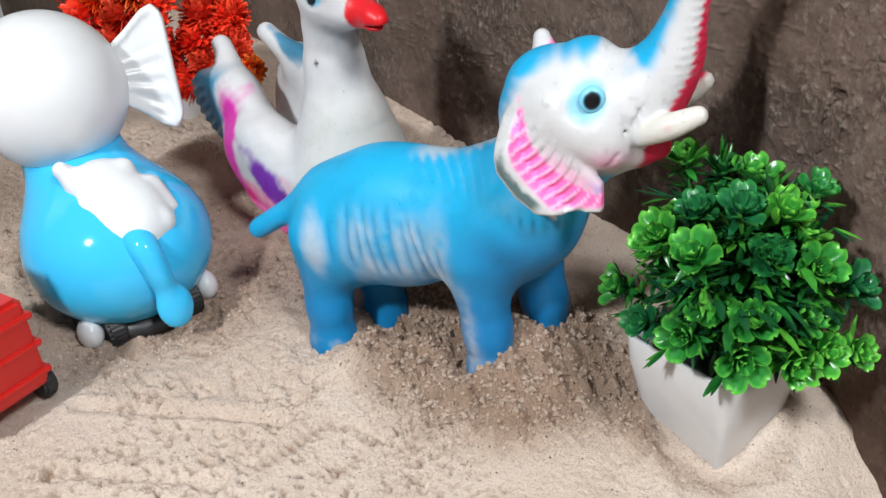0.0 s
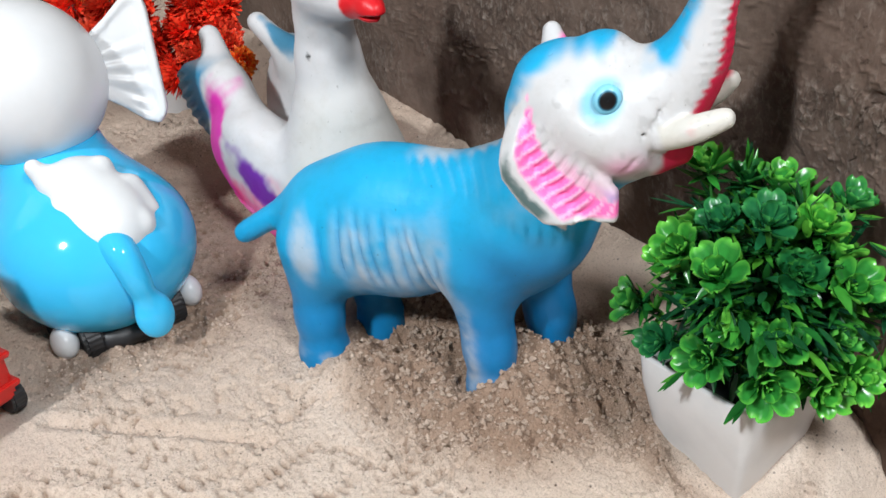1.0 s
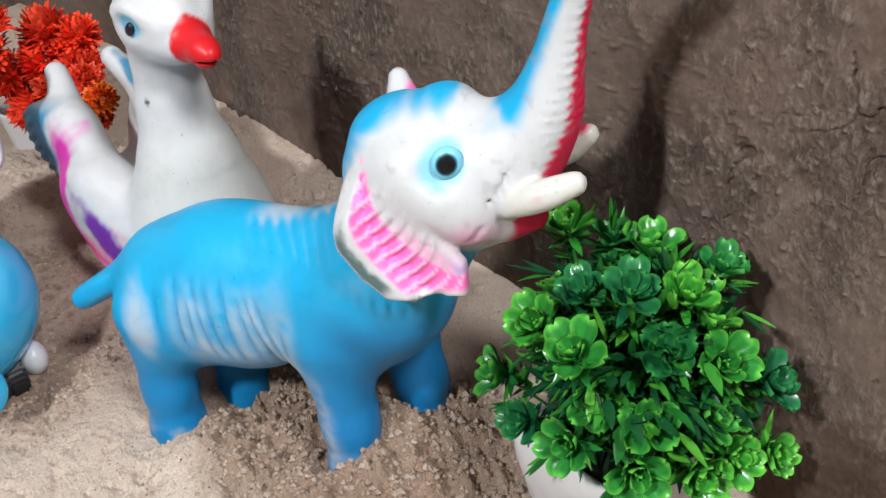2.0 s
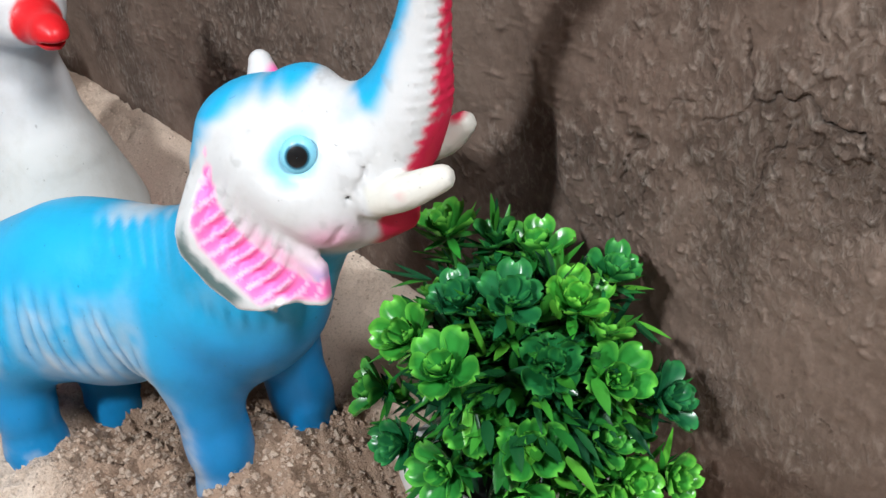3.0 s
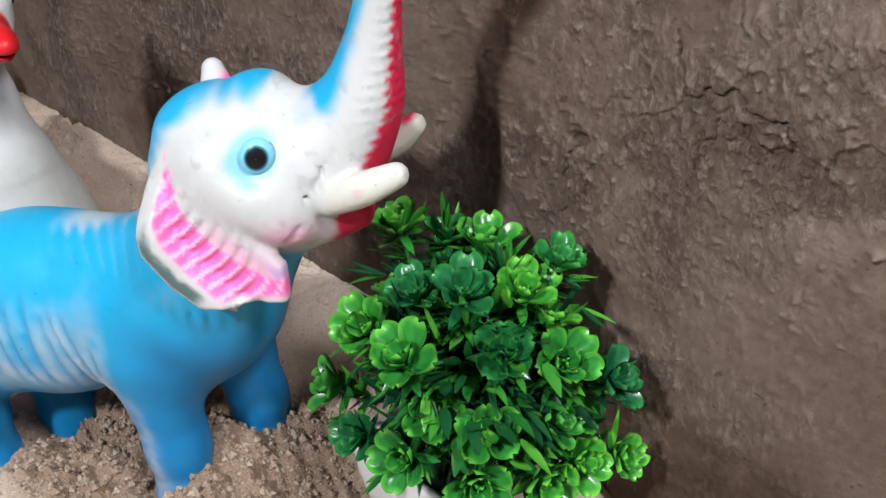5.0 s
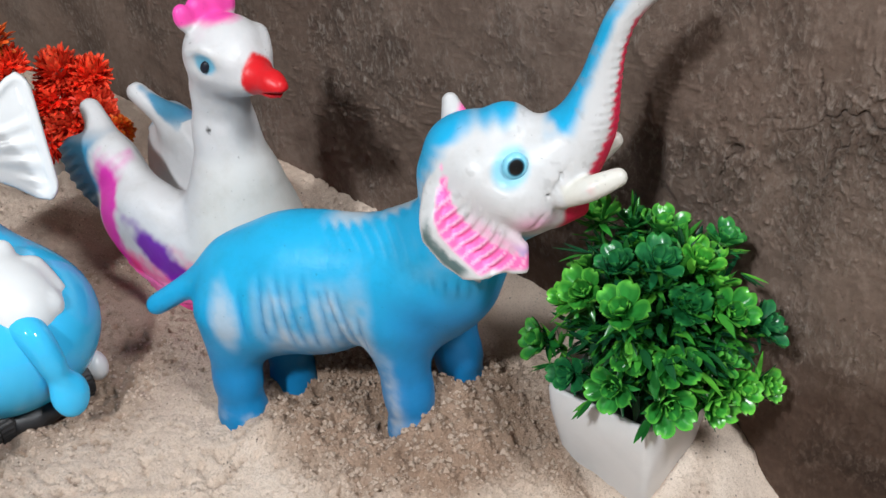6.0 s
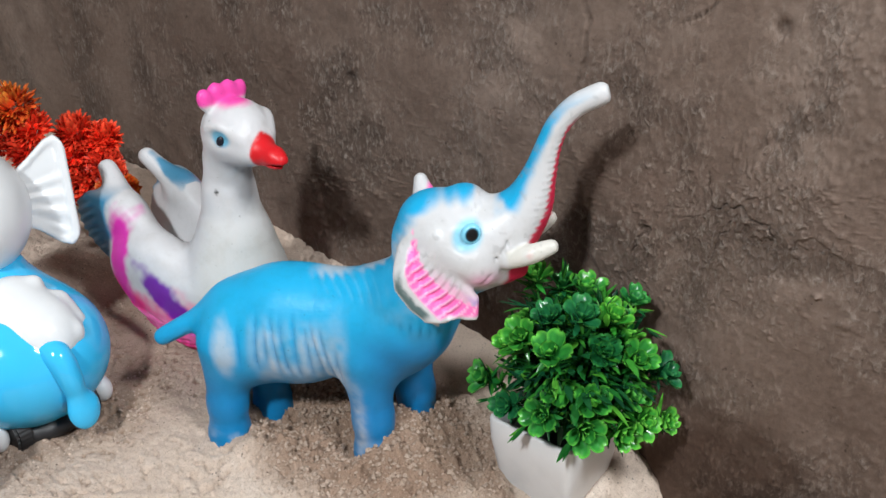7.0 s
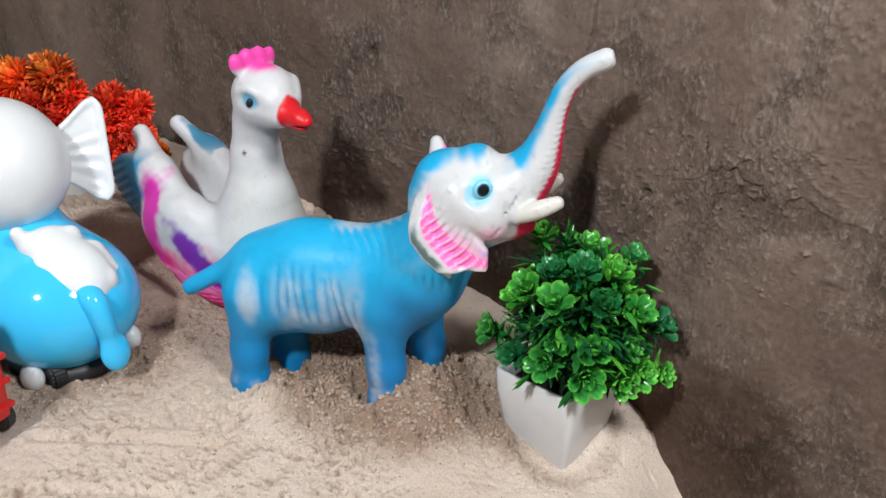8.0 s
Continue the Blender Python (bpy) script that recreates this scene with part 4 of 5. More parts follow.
    names = [("body", "white body on a bright pink base"), ("neck", ""), ("head", ""), ("beak", "bright red beak"), ("crest", "pink lobed crest"),
             ("wing", "white wing sprayed magenta and teal"), ("wing", "white wing sprayed magenta and teal")]
    root = empty("toy_swan", pose(-0.305, -0.119, 0.040, 0, 0, 0))
    split(root, v, q, c, VINYL, which, names)
    for ev, ef, ec in pieces[1:]:
        me = mesh_of("eye", ev, ef, VINYL)
        paint(me, ec)
        part("eye", me, root, "small black eye")
    return tagged(root, "white vinyl toy swan with pink base and purple wings", "toy swan")


swan()


# ---------------------------------------------------------------- wheeled plastic elephant
def form_part(name, f, mat, parent, label=""):
    v, q = f.skin()
    return part(name, mesh_of(name, v, q, mat), parent, label)


def wheeled_elephant():
    root = empty("wheeled_elephant", pose(-0.335, -0.262, 0.031, 0, 0, 181))
    f = Form((-0.085, -0.075, -0.005), (0.085, 0.075, 0.150), 0.0026)
    f.blend(f.egg((0, 0, 0.053), (0.062, 0.060, 0.051)), 0)
    f.blend(f.limb((0.030, 0, 0.070), (0.046, 0, 0.098), 0.042, 0.034), 0.02)
    f.cut(f.p[..., 2] - 0.006, 0.006)
    form_part("body", f, BLUE_PLASTIC, root, "glossy sky-blue plastic body")
    f = Form((-0.015, -0.075, 0.075), (0.125, 0.075, 0.215), 0.0024)
    f.blend(f.egg((0.050, 0.003, 0.147), (0.052, 0.050, 0.051)), 0)
    head = form_part("head", f, WHITE_PLASTIC, root, "smooth white plastic head")
    for side in (-1, 1):
        f = Form((-0.03, -0.07, -0.06), (0.03, 0.07, 0.07), 0.0018)
        out = f.p[..., 1]
        up = f.p[..., 2]
        thick = 0.0030
        half = np.interp(out, [-0.026, -0.014, 0.0, 0.014, 0.024, 0.030], [0.013, 0.019, 0.030, 0.043, 0.047, 0.043])
        flat = np.maximum.reduce([np.abs(up) - half, np.hypot(np.maximum(out - 0.012, 0), np.maximum(np.abs(up) - 0.033, 0)) - 0.0165, -out - 0.026])
        bend = f.p[..., 0] + 6.0 * (out - 0.02) ** 2
        f.d = np.maximum(flat, np.abs(bend) - thick) * 0.8
        f.blend(np.maximum(np.abs(flat + 0.0026) - 0.0026, np.abs(bend) - thick - 0.0016) * 0.8, 0.002)
        ang = np.arctan2(up, out + 0.040)
        f.d += 0.0007 * np.sin(26 * ang) * smooth(-0.004, -0.010, flat) * smooth(0.016, 0.004, up - 0.4 * out)
        v, q = f.skin()
        v[:, 1] *= side
        if side < 0:
            q = q[:, ::-1]
        ear = part("ear", mesh_of("ear", v, q, WHITE_PLASTIC), head, "ribbed white plastic ear")
        ear.matrix_local = pose(0.042, 0.004 + side * 0.056, 0.146, 0, 0, side * 25) @ pose(0, 0, 0, 0, 14, 0) @ Matrix.Diagonal((1.0, 0.92, 0.88, 1))
    f = Form((-0.10, -0.03, 0.0), (-0.03, 0.03, 0.115), 0.0018)
    f.blend(f.chain(*curve([(-0.046, 0.002, 0.076), (-0.058, 0.001, 0.070), (-0.063, -0.001, 0.056), (-0.064, -0.003, 0.042)], (0.0100, 0.0090, 0.0080, 0.0062)), 0.001), 0)
    f.blend(f.egg((-0.0665, -0.005, 0.031), (0.0065, 0.0115, 0.0150), (0, 8, 0)), 0.004)
    form_part("tail", f, BLUE_PLASTIC, root, "glossy blue plastic tail")
    f = Form((-0.080, -0.060, 0.045), (0.035, 0.060, 0.135), 0.0018)
    f.blend(f.egg((-0.027, -0.004, 0.079), (0.031, 0.026, 0.025), (0, -22, 0)), 0)
    f.blend(f.egg((-0.008, 0.002, 0.099), (0.017, 0.020, 0.015)), 0.010)
    for a, b in (((-0.003, 0.016, 0.104), (-0.001, 0.021, 0.113)), ((-0.010, -0.011, 0.102), (-0.012, -0.014, 0.106))):
        f.blend(f.limb(a, b, 0.0072, 0.0052), 0.006)
    for side in (-1, 1):
        f.blend(f.limb((-0.022, side * 0.020 - 0.004, 0.092), (-0.036, side * 0.023 - 0.004, 0.080), 0.0070, 0.0060), 0.006)
    f.blend(f.egg((-0.046, -0.019, 0.078), (0.0070, 0.0062, 0.0080)), 0.004)
    form_part("rider", f, WHITE_PLASTIC, root, "white moulded baby figure on the back")
    # black underside; its dark plate also fills in the shade among the wheels
    f = Form((-0.065, -0.060, -0.016), (0.065, 0.060, 0.028), 0.0024)
    f.blend(f.egg((0, 0, 0.008), (0.046, 0.043, 0.016)), 0)
    form_part("shaded_base", f, BLACK_PLASTIC, root, "black underside, also standing in for shade between the wheels")
    for x in (-0.026, 0.030):
        for side in (-1, 1):
            bm = bmesh.new()
            bmesh.ops.create_cone(bm, cap_ends=True, segments=28, radius1=0.015, radius2=0.015, depth=0.012, matrix=pose(0, 0, 0, 90, 0, 0))
            bmesh.ops.bevel(bm, geom=bm.edges[:], offset=0.002, segments=2, affect="EDGES")
            data = bpy.data.meshes.new("wheel")
            bm.to_mesh(data)
            bm.free()
            data.materials.append(BLACK_PLASTIC)
            wheel = part("wheel", data, root, "black plastic wheel")
            wheel.matrix_local = pose(x, side * 0.026, 0.010)
            v, q, _ = ball((0, 0, 0), (0.0105, 0.008, 0.0105), 12, 20)
            cover = part("foot_cover", mesh_of("foot_cover", v, q, WHITE_PLASTIC), root, "white plastic foot cover")
            cover.matrix_local = pose(x, side * 0.0400, 0.013)
    return tagged(root, "glossy blue wheeled toy elephant with white head", "toy elephant")


wheeled_elephant()


# ---------------------------------------------------------------- red toy wagon
def box(name, size, mat, parent, m, label="", soft=0.002):
    bm = bmesh.new()
    bmesh.ops.create_cube(bm, size=1.0, matrix=Matrix.Diagonal((*size, 1)))
    bmesh.ops.bevel(bm, geom=bm.edges[:], offset=soft, segments=2, affect="EDGES")
    data = bpy.data.meshes.new(name)
    bm.to_mesh(data)
    bm.free()
    data.materials.append(mat)
    ob = part(name, data, parent, label)
    ob.matrix_local = m
    return ob


def wagon():
    root = empty("toy_wagon", pose(-0.289, -0.377, 0.041, 0, 0, 20))
    box("body", (0.085, 0.052, 0.058), RED_PLASTIC, root, pose(0, 0, 0.041), "red plastic body", 0.003)
    box("cab", (0.05, 0.048, 0.03), RED_PLASTIC, root, pose(-0.008, 0, 0.084), "red plastic cab", 0.004)
    for z in (0.022, 0.040, 0.058):
        box("ledge", (0.089, 0.056, 0.004), RED_PLASTIC, root, pose(0, 0, z), "", 0.001)
    box("stripe", (0.012, 0.058, 0.006), YELLOW_PLASTIC, root, pose(0.020, 0, 0.029), "yellow trim", 0.001)
    for x in (-0.028, 0.028):
        for side in (-1, 1):
            bm = bmesh.new()
            bmesh.ops.create_cone(bm, cap_ends=True, segments=28, radius1=0.011, radius2=0.011, depth=0.009, matrix=pose(0, 0, 0, 90, 0, 0))
            bmesh.ops.bevel(bm, geom=bm.edges[:], offset=0.0015, segments=2, affect="EDGES")
            data = bpy.data.meshes.new("wheel")
            bm.to_mesh(data)
            bm.free()
            data.materials.append(BLACK_PLASTIC)
            part("wheel", data, root, "black plastic wheel").matrix_local = pose(x, side * 0.027, 0.008)
    return tagged(root, "red plastic toy wagon with black wheels", "toy wagon")


wagon()


# ---------------------------------------------------------------- potted green plant
def petal_sheet(length, width, cup, curl, nu=6, nv=5, wave=0.0):
    """A cupped spoon-shaped petal along +x, as corners and quads; wave scallops its rim."""
    u = 1 - (1 - np.linspace(0, 1, nu)[:, None]) ** 1.5
    w = np.linspace(-1, 1, nv)[None]
    half = width * (0.42 + 0.58 * smooth(0.05, 0.70, u)) * np.sqrt(np.clip(1 - np.clip((u - 0.66) / 0.36, 0, 1) ** 2, 0.02, 1))
    x = length * u + 0 * w
    y = half * w
    z = cup * length * u * u + curl * length * w * w * np.sin(u * 2.6) - 0.06 * length * np.clip(u - 0.75, 0, 1) * 4
    x = x - 0.09 * length * np.clip(u - 0.7, 0, 1) * 3.3 * (1 - np.abs(w)) ** 2
    z = z + wave * length * np.sin(5.0 * w + 1.0) * np.clip(u - 0.5, 0, 1)
    return np.stack([x, y, z], -1).reshape(-1, 3), grid_faces(nu, nv), np.repeat(u.ravel(), nv), np.tile(np.abs(w.ravel()), nu)


def spin(v, yaw, pitch):
    m = np.array((Matrix.Rotation(yaw, 3, "Z") @ Matrix.Rotation(-pitch, 3, "Y")))
    return v @ m.T


def rosette_mesh(seed, deep, bright, open_by=0.0):
    """An open plastic succulent flower: two rings of broad scalloped petals round a bud."""
    rnd = random.Random(seed)
    pieces = []
    for whorl, (count, length, pitch) in enumerate(((5, 0.0150, 0.40 - open_by), (5, 0.0108, 0.80 - open_by), (3, 0.0050, 1.2))):
        for k in range(count):
            v, q, u, w = petal_sheet(length * rnd.uniform(0.88, 1.12), length * rnd.uniform(0.36, 0.43), 0.36, 0.26, 10, 9, 0.10)
            v = spin(v, 2 * math.pi * (k + 0.5 * whorl) / count + rnd.uniform(-0.14, 0.14), pitch + rnd.uniform(-0.16, 0.16)) + np.array((0, 0, 0.0008 * whorl))
            edge = np.clip(0.95 * smooth(0.80, 1.0, u) + 0.75 * smooth(0.80, 1.0, w) * smooth(0.3, 0.6, u) + 0.10 * u, 0, 1)
            vein = 1 - 0.22 * smooth(0.16, 0.0, w) * smooth(0.9, 0.6, u)
            pieces.append((v, q, (np.array(deep) * (1 - edge[:, None]) + np.array(bright) * edge[:, None]) * vein[:, None]))
    for k in range(5):
        a = 1.2566 * k
        v, q, th = ball((0.0016 * math.cos(a), 0.0016 * math.sin(a), 0.0032), (0.0008, 0.0008, 0.0013), 5, 6)
        pieces.append((v, q, np.tile(np.array(deep) * 1.6 + 0.02, (len(v), 1))))
    # pointed sepals under the petals
    for k in range(5):
        v, q = leaf_blade((0, 0, -0.001), (math.cos(1.2566 * k + 0.4), math.sin(1.2566 * k + 0.4), 0.05), rnd.uniform(0.010, 0.0145), 0.0021, rnd.uniform(-0.1, 0.3))
        pieces.append((v, q, np.tile(np.array(deep) * 0.9, (len(v), 1))))
    v, q, c = join(*pieces)
    me = mesh_of("rosette", v, q, LEAF)
    paint(me, c)
    return me


def leaf_blade(a, out, length, width, droop):
    """A narrow pointed leaf."""
    out = np.array(out) / np.linalg.norm(out)
    side = np.cross(out, (0, 0, 1.0))
    side /= max(np.linalg.norm(side), 1e-4)
    u = np.linspace(0, 1, 5)
    mid = np.array(a) + np.outer(u * length, out) + np.outer(-droop * length * u * u, (0, 0, 1))
    half = width * np.sin(np.clip(u * 2.6 + 0.45, 0, 3.05))
    keel = np.outer(-0.35 * half, np.cross(side, out))
    v = np.stack([mid - side * half[:, None], mid + keel, mid + side * half[:, None]], 1).reshape(-1, 3)
    return v, grid_faces(5, 3)


CROWN, ROOTS = Vector((-0.010, -0.050, 0.106)), Vector((-0.012, -0.046, 0.066))


def potted_plant():
    rnd = random.Random(11)
    root = empty("potted_plant", pose(-0.022, -0.048, -0.014))
    # square tapered pot with rounded corners, hollow
    rows = [(-0.010, 0.0185), (-0.006, 0.0212), (0.004, 0.0236), (0.030, 0.0295), (0.056, 0.0338), (0.072, 0.0345), (0.0735, 0.0338), (0.0735, 0.0315), (0.066, 0.0305), (0.060, 0.0300)]
    n, verts = 96, []
    for z, half in rows:
        for k in range(n):
            a = 2 * math.pi * k / n
            ca, sa = math.cos(a), math.sin(a)
            r = half / ((abs(ca) ** 14 + abs(sa) ** 14) ** (1 / 14))
            verts.append((r * ca, r * sa, z))
    i = np.arange(len(rows) * n).reshape(len(rows), n)
    j = np.roll(i, -1, 1)
    faces = np.stack([i[:-1], j[:-1], j[1:], i[1:]], -1).reshape(-1, 4)
    part("pot", mesh_of("pot", np.array(verts), faces, POT_GLAZE), root, "white tapered square plastic pot")
    v, q, th = ball((0, 0, 0.058), (0.030, 0.030, 0.008), 8, 24)
    part("filling", mesh_of("filling", v, q, BLACK_PLASTIC), root, "dark filling in the pot")
    kinds = [rosette_mesh(1, (0.012, 0.125, 0.036), (0.050, 0.27, 0.060)), rosette_mesh(2, (0.018, 0.170, 0.030), (0.110, 0.42, 0.060)),
             rosette_mesh(3, (0.030, 0.225, 0.028), (0.160, 0.50, 0.065), 0.08), rosette_mesh(4, (0.010, 0.105, 0.040), (0.035, 0.22, 0.065), 0.1)]
    base = Vector((-0.022, -0.048, -0.014))
    stems, blades = [], []

    def sprig(at, kind, size, lean, leaves):
        out = (at - ROOTS)
        out = (out.normalized() + lean + Vector((rnd.uniform(-0.2, 0.2), rnd.uniform(-0.2, 0.2), rnd.uniform(-0.1, 0.3)))).normalized()
        ob = part("rosette", kinds[kind], root)
        turn = Vector((0, 0, 1)).rotation_difference(out).to_matrix().to_4x4()
        ob.matrix_local = Matrix.Translation(at - base - out * 0.004) @ turn @ Matrix.Rotation(rnd.uniform(0, 6.28), 4, "Z") @ Matrix.Scale(0.92 * size, 4)
        foot = Vector((rnd.uniform(-0.012, 0.012), rnd.uniform(-0.012, 0.012), 0.058))
        stems.append((foot, at - base))
        for _ in range(leaves):
            d = (out + Vector((rnd.uniform(-1, 1), rnd.uniform(-1, 1), rnd.uniform(-0.8, 0.8))) * 0.95)
            start = (at - base) - out * rnd.uniform(0.006, 0.020)
            d = d - out * d.dot(out) * 0.65 + out * 0.10
            blades.append(leaf_blade(start, d, rnd.uniform(0.010, 0.018), rnd.uniform(0.0011, 0.0019), rnd.uniform(-0.2, 0.3)))

    for x, y, z, kind, size in ROSETTES:
        sprig(Vector((x, y, z)), kind, size, Vector((0.20, -0.20, 0.15)), 22)
    # the side towards the wall, and smaller heads deep inside
    for k in range(16):
        a, h = rnd.uniform(-0.2, 3.3), rnd.uniform(-0.5, 0.8)
        r = math.sqrt(1 - h * h)
        sprig(CROWN + Vector((0.042 * r * math.cos(a), 0.026 * r * math.sin(a), 0.046 * h)), rnd.randrange(4), rnd.uniform(0.8, 1.0), Vector((0, 0.2, 0)), 14)
    for k in range(30):
        a, h, s = rnd.uniform(0, 6.28), rnd.uniform(-0.6, 0.9), rnd.uniform(0.45, 0.72)
        r = math.sqrt(1 - h * h)
        sprig(CROWN + Vector((0.046 * r * math.cos(a), 0.038 * r * math.sin(a), 0.050 * h)) * s, rnd.choice((0, 3)), rnd.uniform(0.7, 0.95), Vector((0, 0, 0)), 8)
    for k in range(1300):
        a, h, s = rnd.uniform(0, 6.28), rnd.uniform(-0.78, 0.95), rnd.uniform(0.25, 0.90)
        r = math.sqrt(1 - h * h)
        d = Vector((r * math.cos(a), r * math.sin(a), h))
        at = CROWN - base + Vector((0.050 * d.x, 0.040 * d.y, 0.053 * d.z)) * s
        d = d + Vector((rnd.uniform(-1, 1), rnd.uniform(-1, 1), rnd.uniform(-0.5, 1))) * 0.8
        blades.append(leaf_blade(at, d, rnd.uniform(0.008, 0.016), rnd.uniform(0.0013, 0.0028), rnd.uniform(-0.2, 0.5)))
    # longer loose leaves that stick out
    for x, y, z, dx, dy, dz, long in LOOSE:
        for k in range(3):
            d = Vector((dx, dy, dz)) + Vector((rnd.uniform(-1, 1), rnd.uniform(-1, 1), rnd.uniform(-1, 1))) * 0.25
            blades.append(leaf_blade(Vector((x, y, z)) - base, d, long * rnd.uniform(0.75, 1.1), rnd.uniform(0.0012, 0.0022), rnd.uniform(-0.1, 0.25)))
    tone = [np.array(t) for t in ((0.010, 0.075, 0.022), (0.016, 0.13, 0.022), (0.045, 0.24, 0.028), (0.008, 0.055, 0.022), (0.10, 0.36, 0.035))]
    v, q, c = join(*[(a, b, np.tile(tone[rnd.choice((0, 0, 1, 1, 2, 2, 3, 4))], (len(a), 1))) for a, b in blades])
    me = mesh_of("leaves", v, q, LEAF)
    paint(me, c)
    tagged(part("leaves", me, root, "narrow pointed green plastic leaves"), kind="stuff")
    pieces = []
    for a, b in stems:
        mid = (a + b) / 2 + Vector((0, 0, 0.010))
        line = [np.array(a.lerp(mid, t).lerp(mid.lerp(b, t), t)) for t in np.linspace(0, 1, 6)]
        ring = np.array([(math.cos(k * 1.2566), math.sin(k * 1.2566), 0) for k in range(5)]) * 0.0009
        v = np.concatenate([p + ring for p in line])
        i = np.arange(30).reshape(6, 5)
        j = np.roll(i, -1, 1)
        pieces.append((v, np.stack([i[:-1], j[:-1], j[1:], i[1:]], -1).reshape(-1, 4), np.tile((0.02, 0.10, 0.02), (30, 1))))
    v, q, c = join(*pieces)
    me = mesh_of("stalk_tuft", v, q, LEAF)
    paint(me, c)
    tagged(part("stalk_tuft", me, root, "thin green plastic stalks"), kind="stuff")
    return tagged(root, "bushy green artificial plant in a white square pot", "potted plant")


ROSETTES = [
    (-0.040, -0.056, 0.160, 2, 0.95),
    (-0.027, -0.042, 0.154, 0, 0.85),
    (-0.013, -0.036, 0.152, 1, 1.05),
    (0.018, -0.030, 0.152, 0, 0.95),
    (0.001, -0.064, 0.149, 3, 1.10),
    (0.014, -0.046, 0.145, 2, 1.08),
    (-0.018, -0.071, 0.144, 3, 1.00),
    (-0.024, -0.091, 0.137, 2, 1.05),
    (-0.044, -0.076, 0.118, 2, 0.95),
    (0.000, -0.095, 0.137, 1, 1.10),
    (0.018, -0.063, 0.129, 0, 1.10),
    (0.032, -0.046, 0.122, 1, 1.05),
    (0.045, -0.033, 0.112, 3, 1.00),
    (-0.057, -0.085, 0.091, 1, 1.00),
    (-0.029, -0.097, 0.088, 3, 0.95),
    (-0.003, -0.080, 0.101, 1, 0.95),
    (0.018, -0.073, 0.099, 1, 1.05),
    (-0.003, -0.097, 0.091, 1, 1.00),
    (0.021, -0.083, 0.082, 1, 1.10),
    (0.034, -0.060, 0.075, 2, 1.05),
    (0.040, -0.046, 0.079, 2, 1.00),
    (0.047, -0.028, 0.072, 2, 0.90),
    (0.030, -0.034, 0.091, 1, 0.85)
]
# loose leaves: foot, way, length
LOOSE = [
    (-0.034, -0.070, 0.146, -0.8, -0.5, 0.0, 0.020),
    (0.004, -0.046, 0.150, -0.1, -0.1, 0.9, 0.016),
    (-0.026, -0.044, 0.158, 0.0, 0.0, 1.0, 0.015),
    (-0.004, -0.082, 0.112, 0.6, -0.4, -0.3, 0.018),
    (-0.008, -0.082, 0.108, -0.2, -0.6, -0.5, 0.016),
    (0.028, -0.030, 0.136, 0.9, -0.1, -0.1, 0.016),
    (-0.048, -0.080, 0.076, -0.7, -0.4, -0.2, 0.017),
    (0.012, -0.084, 0.072, 0.1, -0.7, -0.5, 0.016),
    (-0.018, -0.092, 0.074, -0.2, -0.6, -0.5, 0.015),
    (0.020, -0.060, 0.112, 0.8, -0.2, 0.1, 0.018)
]
potted_plant()


# ---------------------------------------------------------------- red flowers
def bloom_mesh(seed, deep, tip):
    """A ragged ball of many fine pointed petals."""
    rnd = random.Random(seed)
    pieces = []
    for k in range(330):
        h = 1 - 1.7 * (k + 0.5) / 330
        a, r = k * 2.39996, math.sqrt(max(1 - h * h, 0))
        v, q, u, w = petal_sheet(0.0085 * rnd.uniform(0.6, 1.3), 0.0016, 0.35, 0.10, 4, 3)
        v = spin(v, a, math.asin(h) + rnd.uniform(-0.7, 0.7)) + 0.0085 * rnd.uniform(0.7, 1.1) * np.array((r * math.cos(a), r * math.sin(a), h))
        e = smooth(0.60, 1.0, u)[:, None] * (0.4 + 0.6 * smooth(-0.2, 0.5, np.array([h]))[0])
        pieces.append((v, q, (np.array(deep) * (1 - e) + np.array(tip) * e) * rnd.uniform(0.7, 1.15)))
    v, q, c = join(*pieces)
    me = mesh_of("bloom", v, q, PETAL)
    paint(me, np.clip(c, 0, 0.98))
    return me


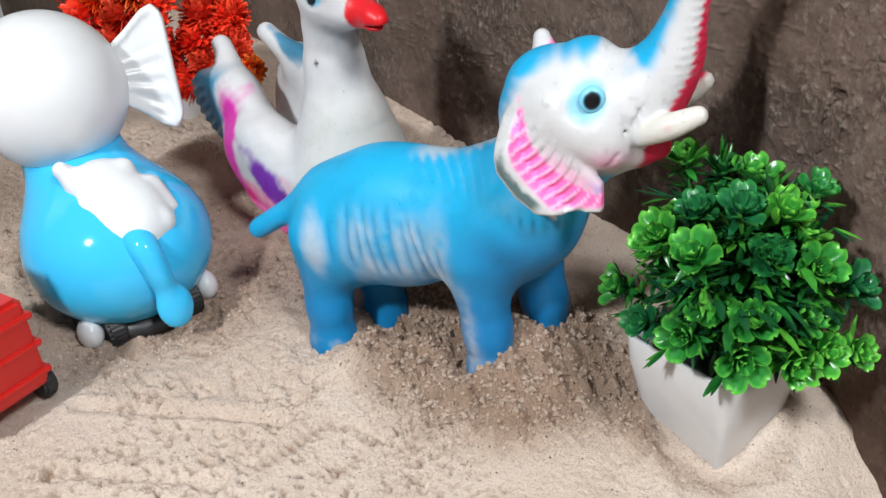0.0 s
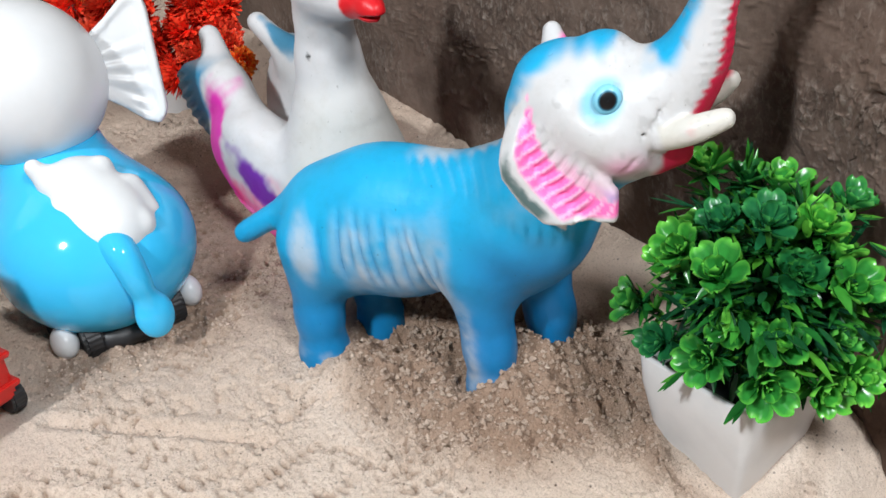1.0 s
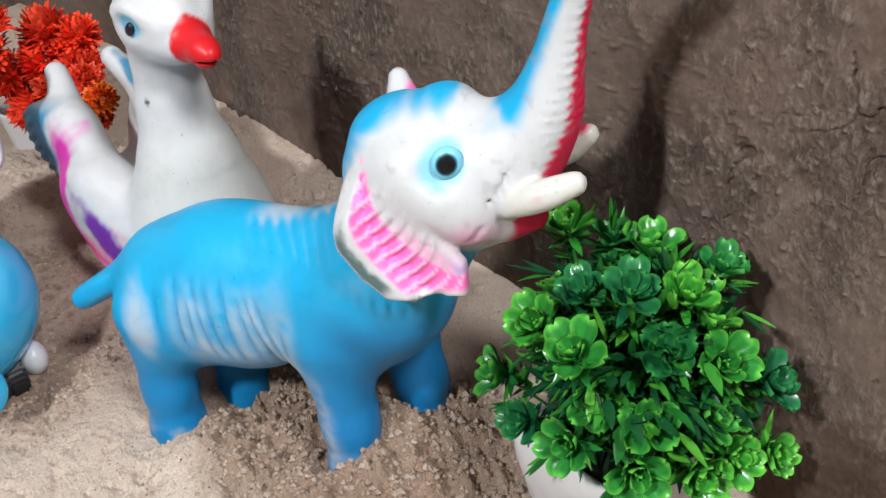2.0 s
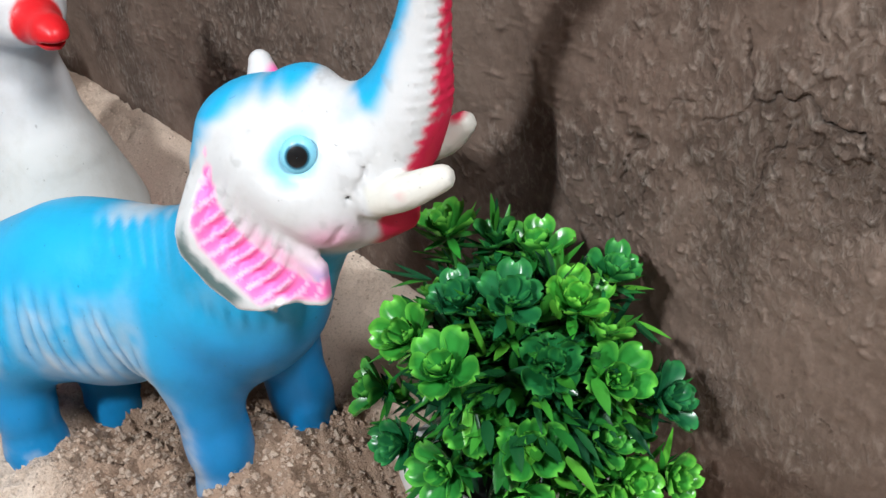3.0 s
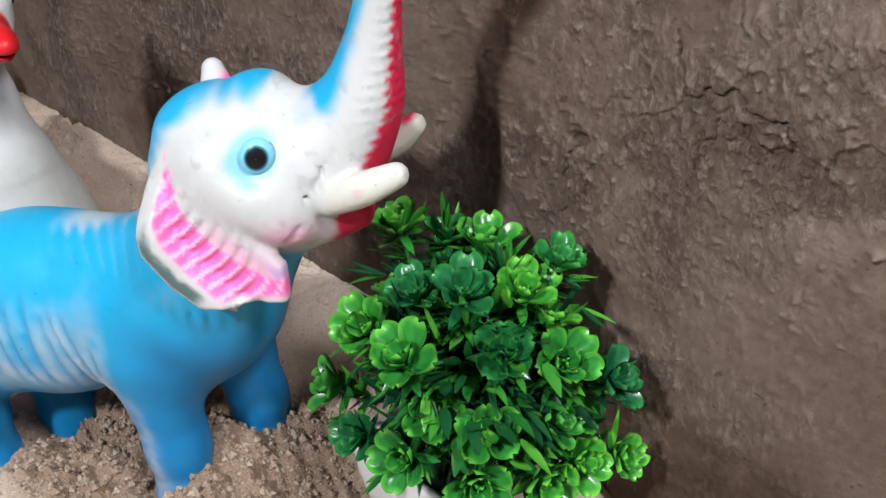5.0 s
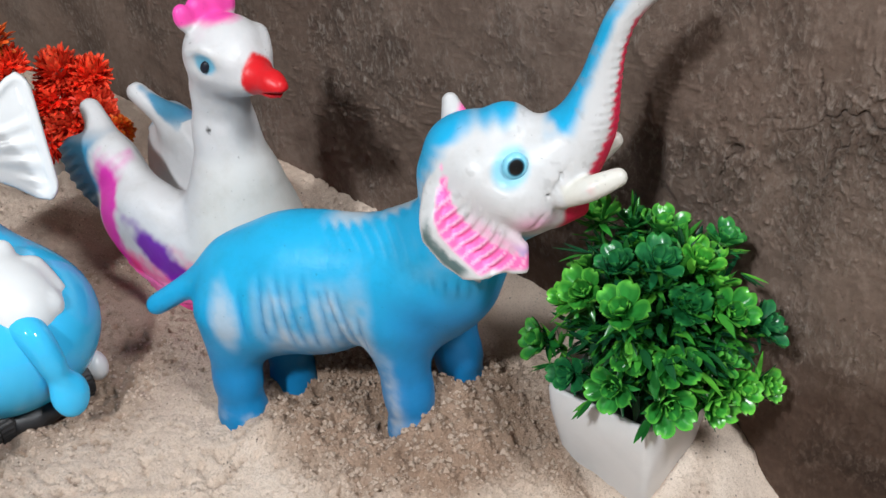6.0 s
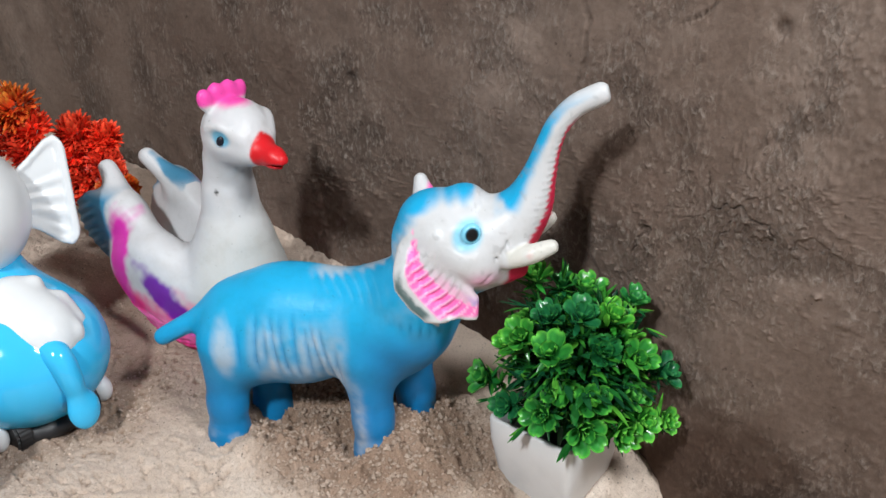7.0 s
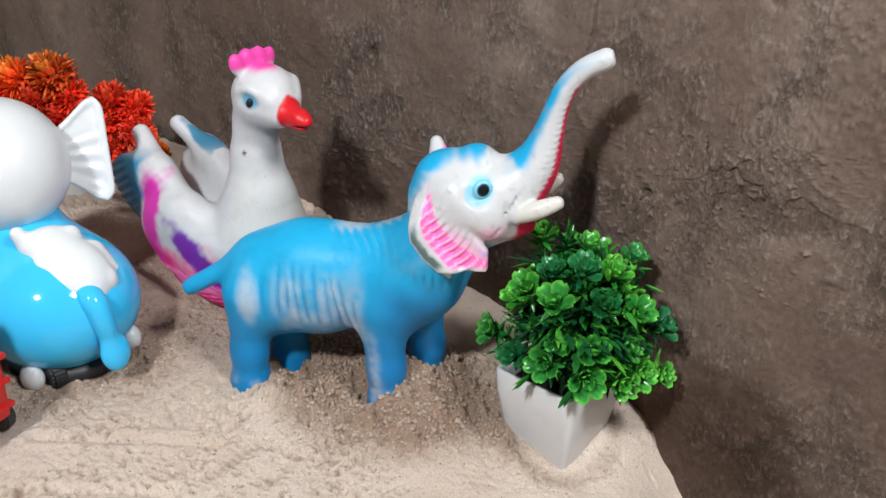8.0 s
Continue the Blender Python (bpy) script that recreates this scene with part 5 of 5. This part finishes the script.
def flower_bush():
    rnd = random.Random(5)
    at = Vector((-0.602, -0.105, 0.060))
    root = empty("flower_bush", Matrix.Translation(at))
    kinds = [bloom_mesh(1, (0.92, 0.050, 0.022), (0.95, 0.10, 0.04)), bloom_mesh(2, (0.88, 0.08, 0.015), (0.95, 0.30, 0.04)), bloom_mesh(3, (0.90, 0.038, 0.018), (0.94, 0.07, 0.03))]
    verts, n = [], 28
    rows = [(-0.01, 0.024), (0.0, 0.025), (0.028, 0.030), (0.032, 0.031), (0.032, 0.029), (0.024, 0.028)]
    for z, r in rows:
        verts += [(r * math.cos(2 * math.pi * k / n), r * math.sin(2 * math.pi * k / n), z) for k in range(n)]
    i = np.arange(len(rows) * n).reshape(len(rows), n)
    j = np.roll(i, -1, 1)
    part("pot", mesh_of("pot", np.array(verts), np.stack([i[:-1], j[:-1], j[1:], i[1:]], -1).reshape(-1, 4), POT_GLAZE), root, "low white pot")
    for x, y, z, kind, size in BLOOMS:
        ob = part("bloom", kinds[kind], root, ("bright red ruffled bloom", "orange-tipped red bloom", "deep red ruffled bloom")[kind])
        d = Vector((x, y, z)) - Vector((-0.50, -0.09, 0.12))
        turn = Vector((0, 0, 1)).rotation_difference(d.normalized()).to_matrix().to_4x4()
        ob.matrix_local = Matrix.Translation(Vector((x, y, z)) - at) @ turn @ Matrix.Scale(size, 4)
    return tagged(root, "red and orange artificial flower bush by the wall", "flowers")


# blooms: place, kind, size
BLOOMS = [
    (-0.514, -0.151, 0.203, 1, 1.30),
    (-0.545, -0.170, 0.198, 1, 1.25),
    (-0.530, -0.160, 0.182, 0, 1.25),
    (-0.505, -0.143, 0.184, 0, 1.10),
    (-0.512, -0.147, 0.165, 2, 1.15),
    (-0.560, -0.180, 0.178, 2, 1.25),
    (-0.545, -0.165, 0.158, 0, 1.15),
    (-0.575, -0.190, 0.205, 0, 1.10),
    (-0.525, -0.135, 0.142, 2, 1.15),
    (-0.498, -0.108, 0.172, 0, 1.15),
    (-0.488, -0.096, 0.160, 2, 1.10),
    (-0.480, -0.092, 0.168, 0, 0.95),
    (-0.500, -0.115, 0.152, 2, 1.10),
    (-0.494, -0.112, 0.134, 0, 1.10),
    (-0.474, -0.098, 0.146, 2, 1.00),
    (-0.482, -0.106, 0.122, 0, 1.05),
    (-0.452, -0.104, 0.146, 0, 0.70),
    (-0.436, -0.103, 0.134, 1, 0.72),
    (-0.442, -0.106, 0.122, 0, 0.62),
    (-0.458, -0.108, 0.128, 1, 0.70),
    (-0.505, -0.130, 0.118, 2, 1.10),
    (-0.515, -0.095, 0.128, 2, 1.15),
    (-0.540, -0.120, 0.125, 0, 1.15)
]
flower_bush()
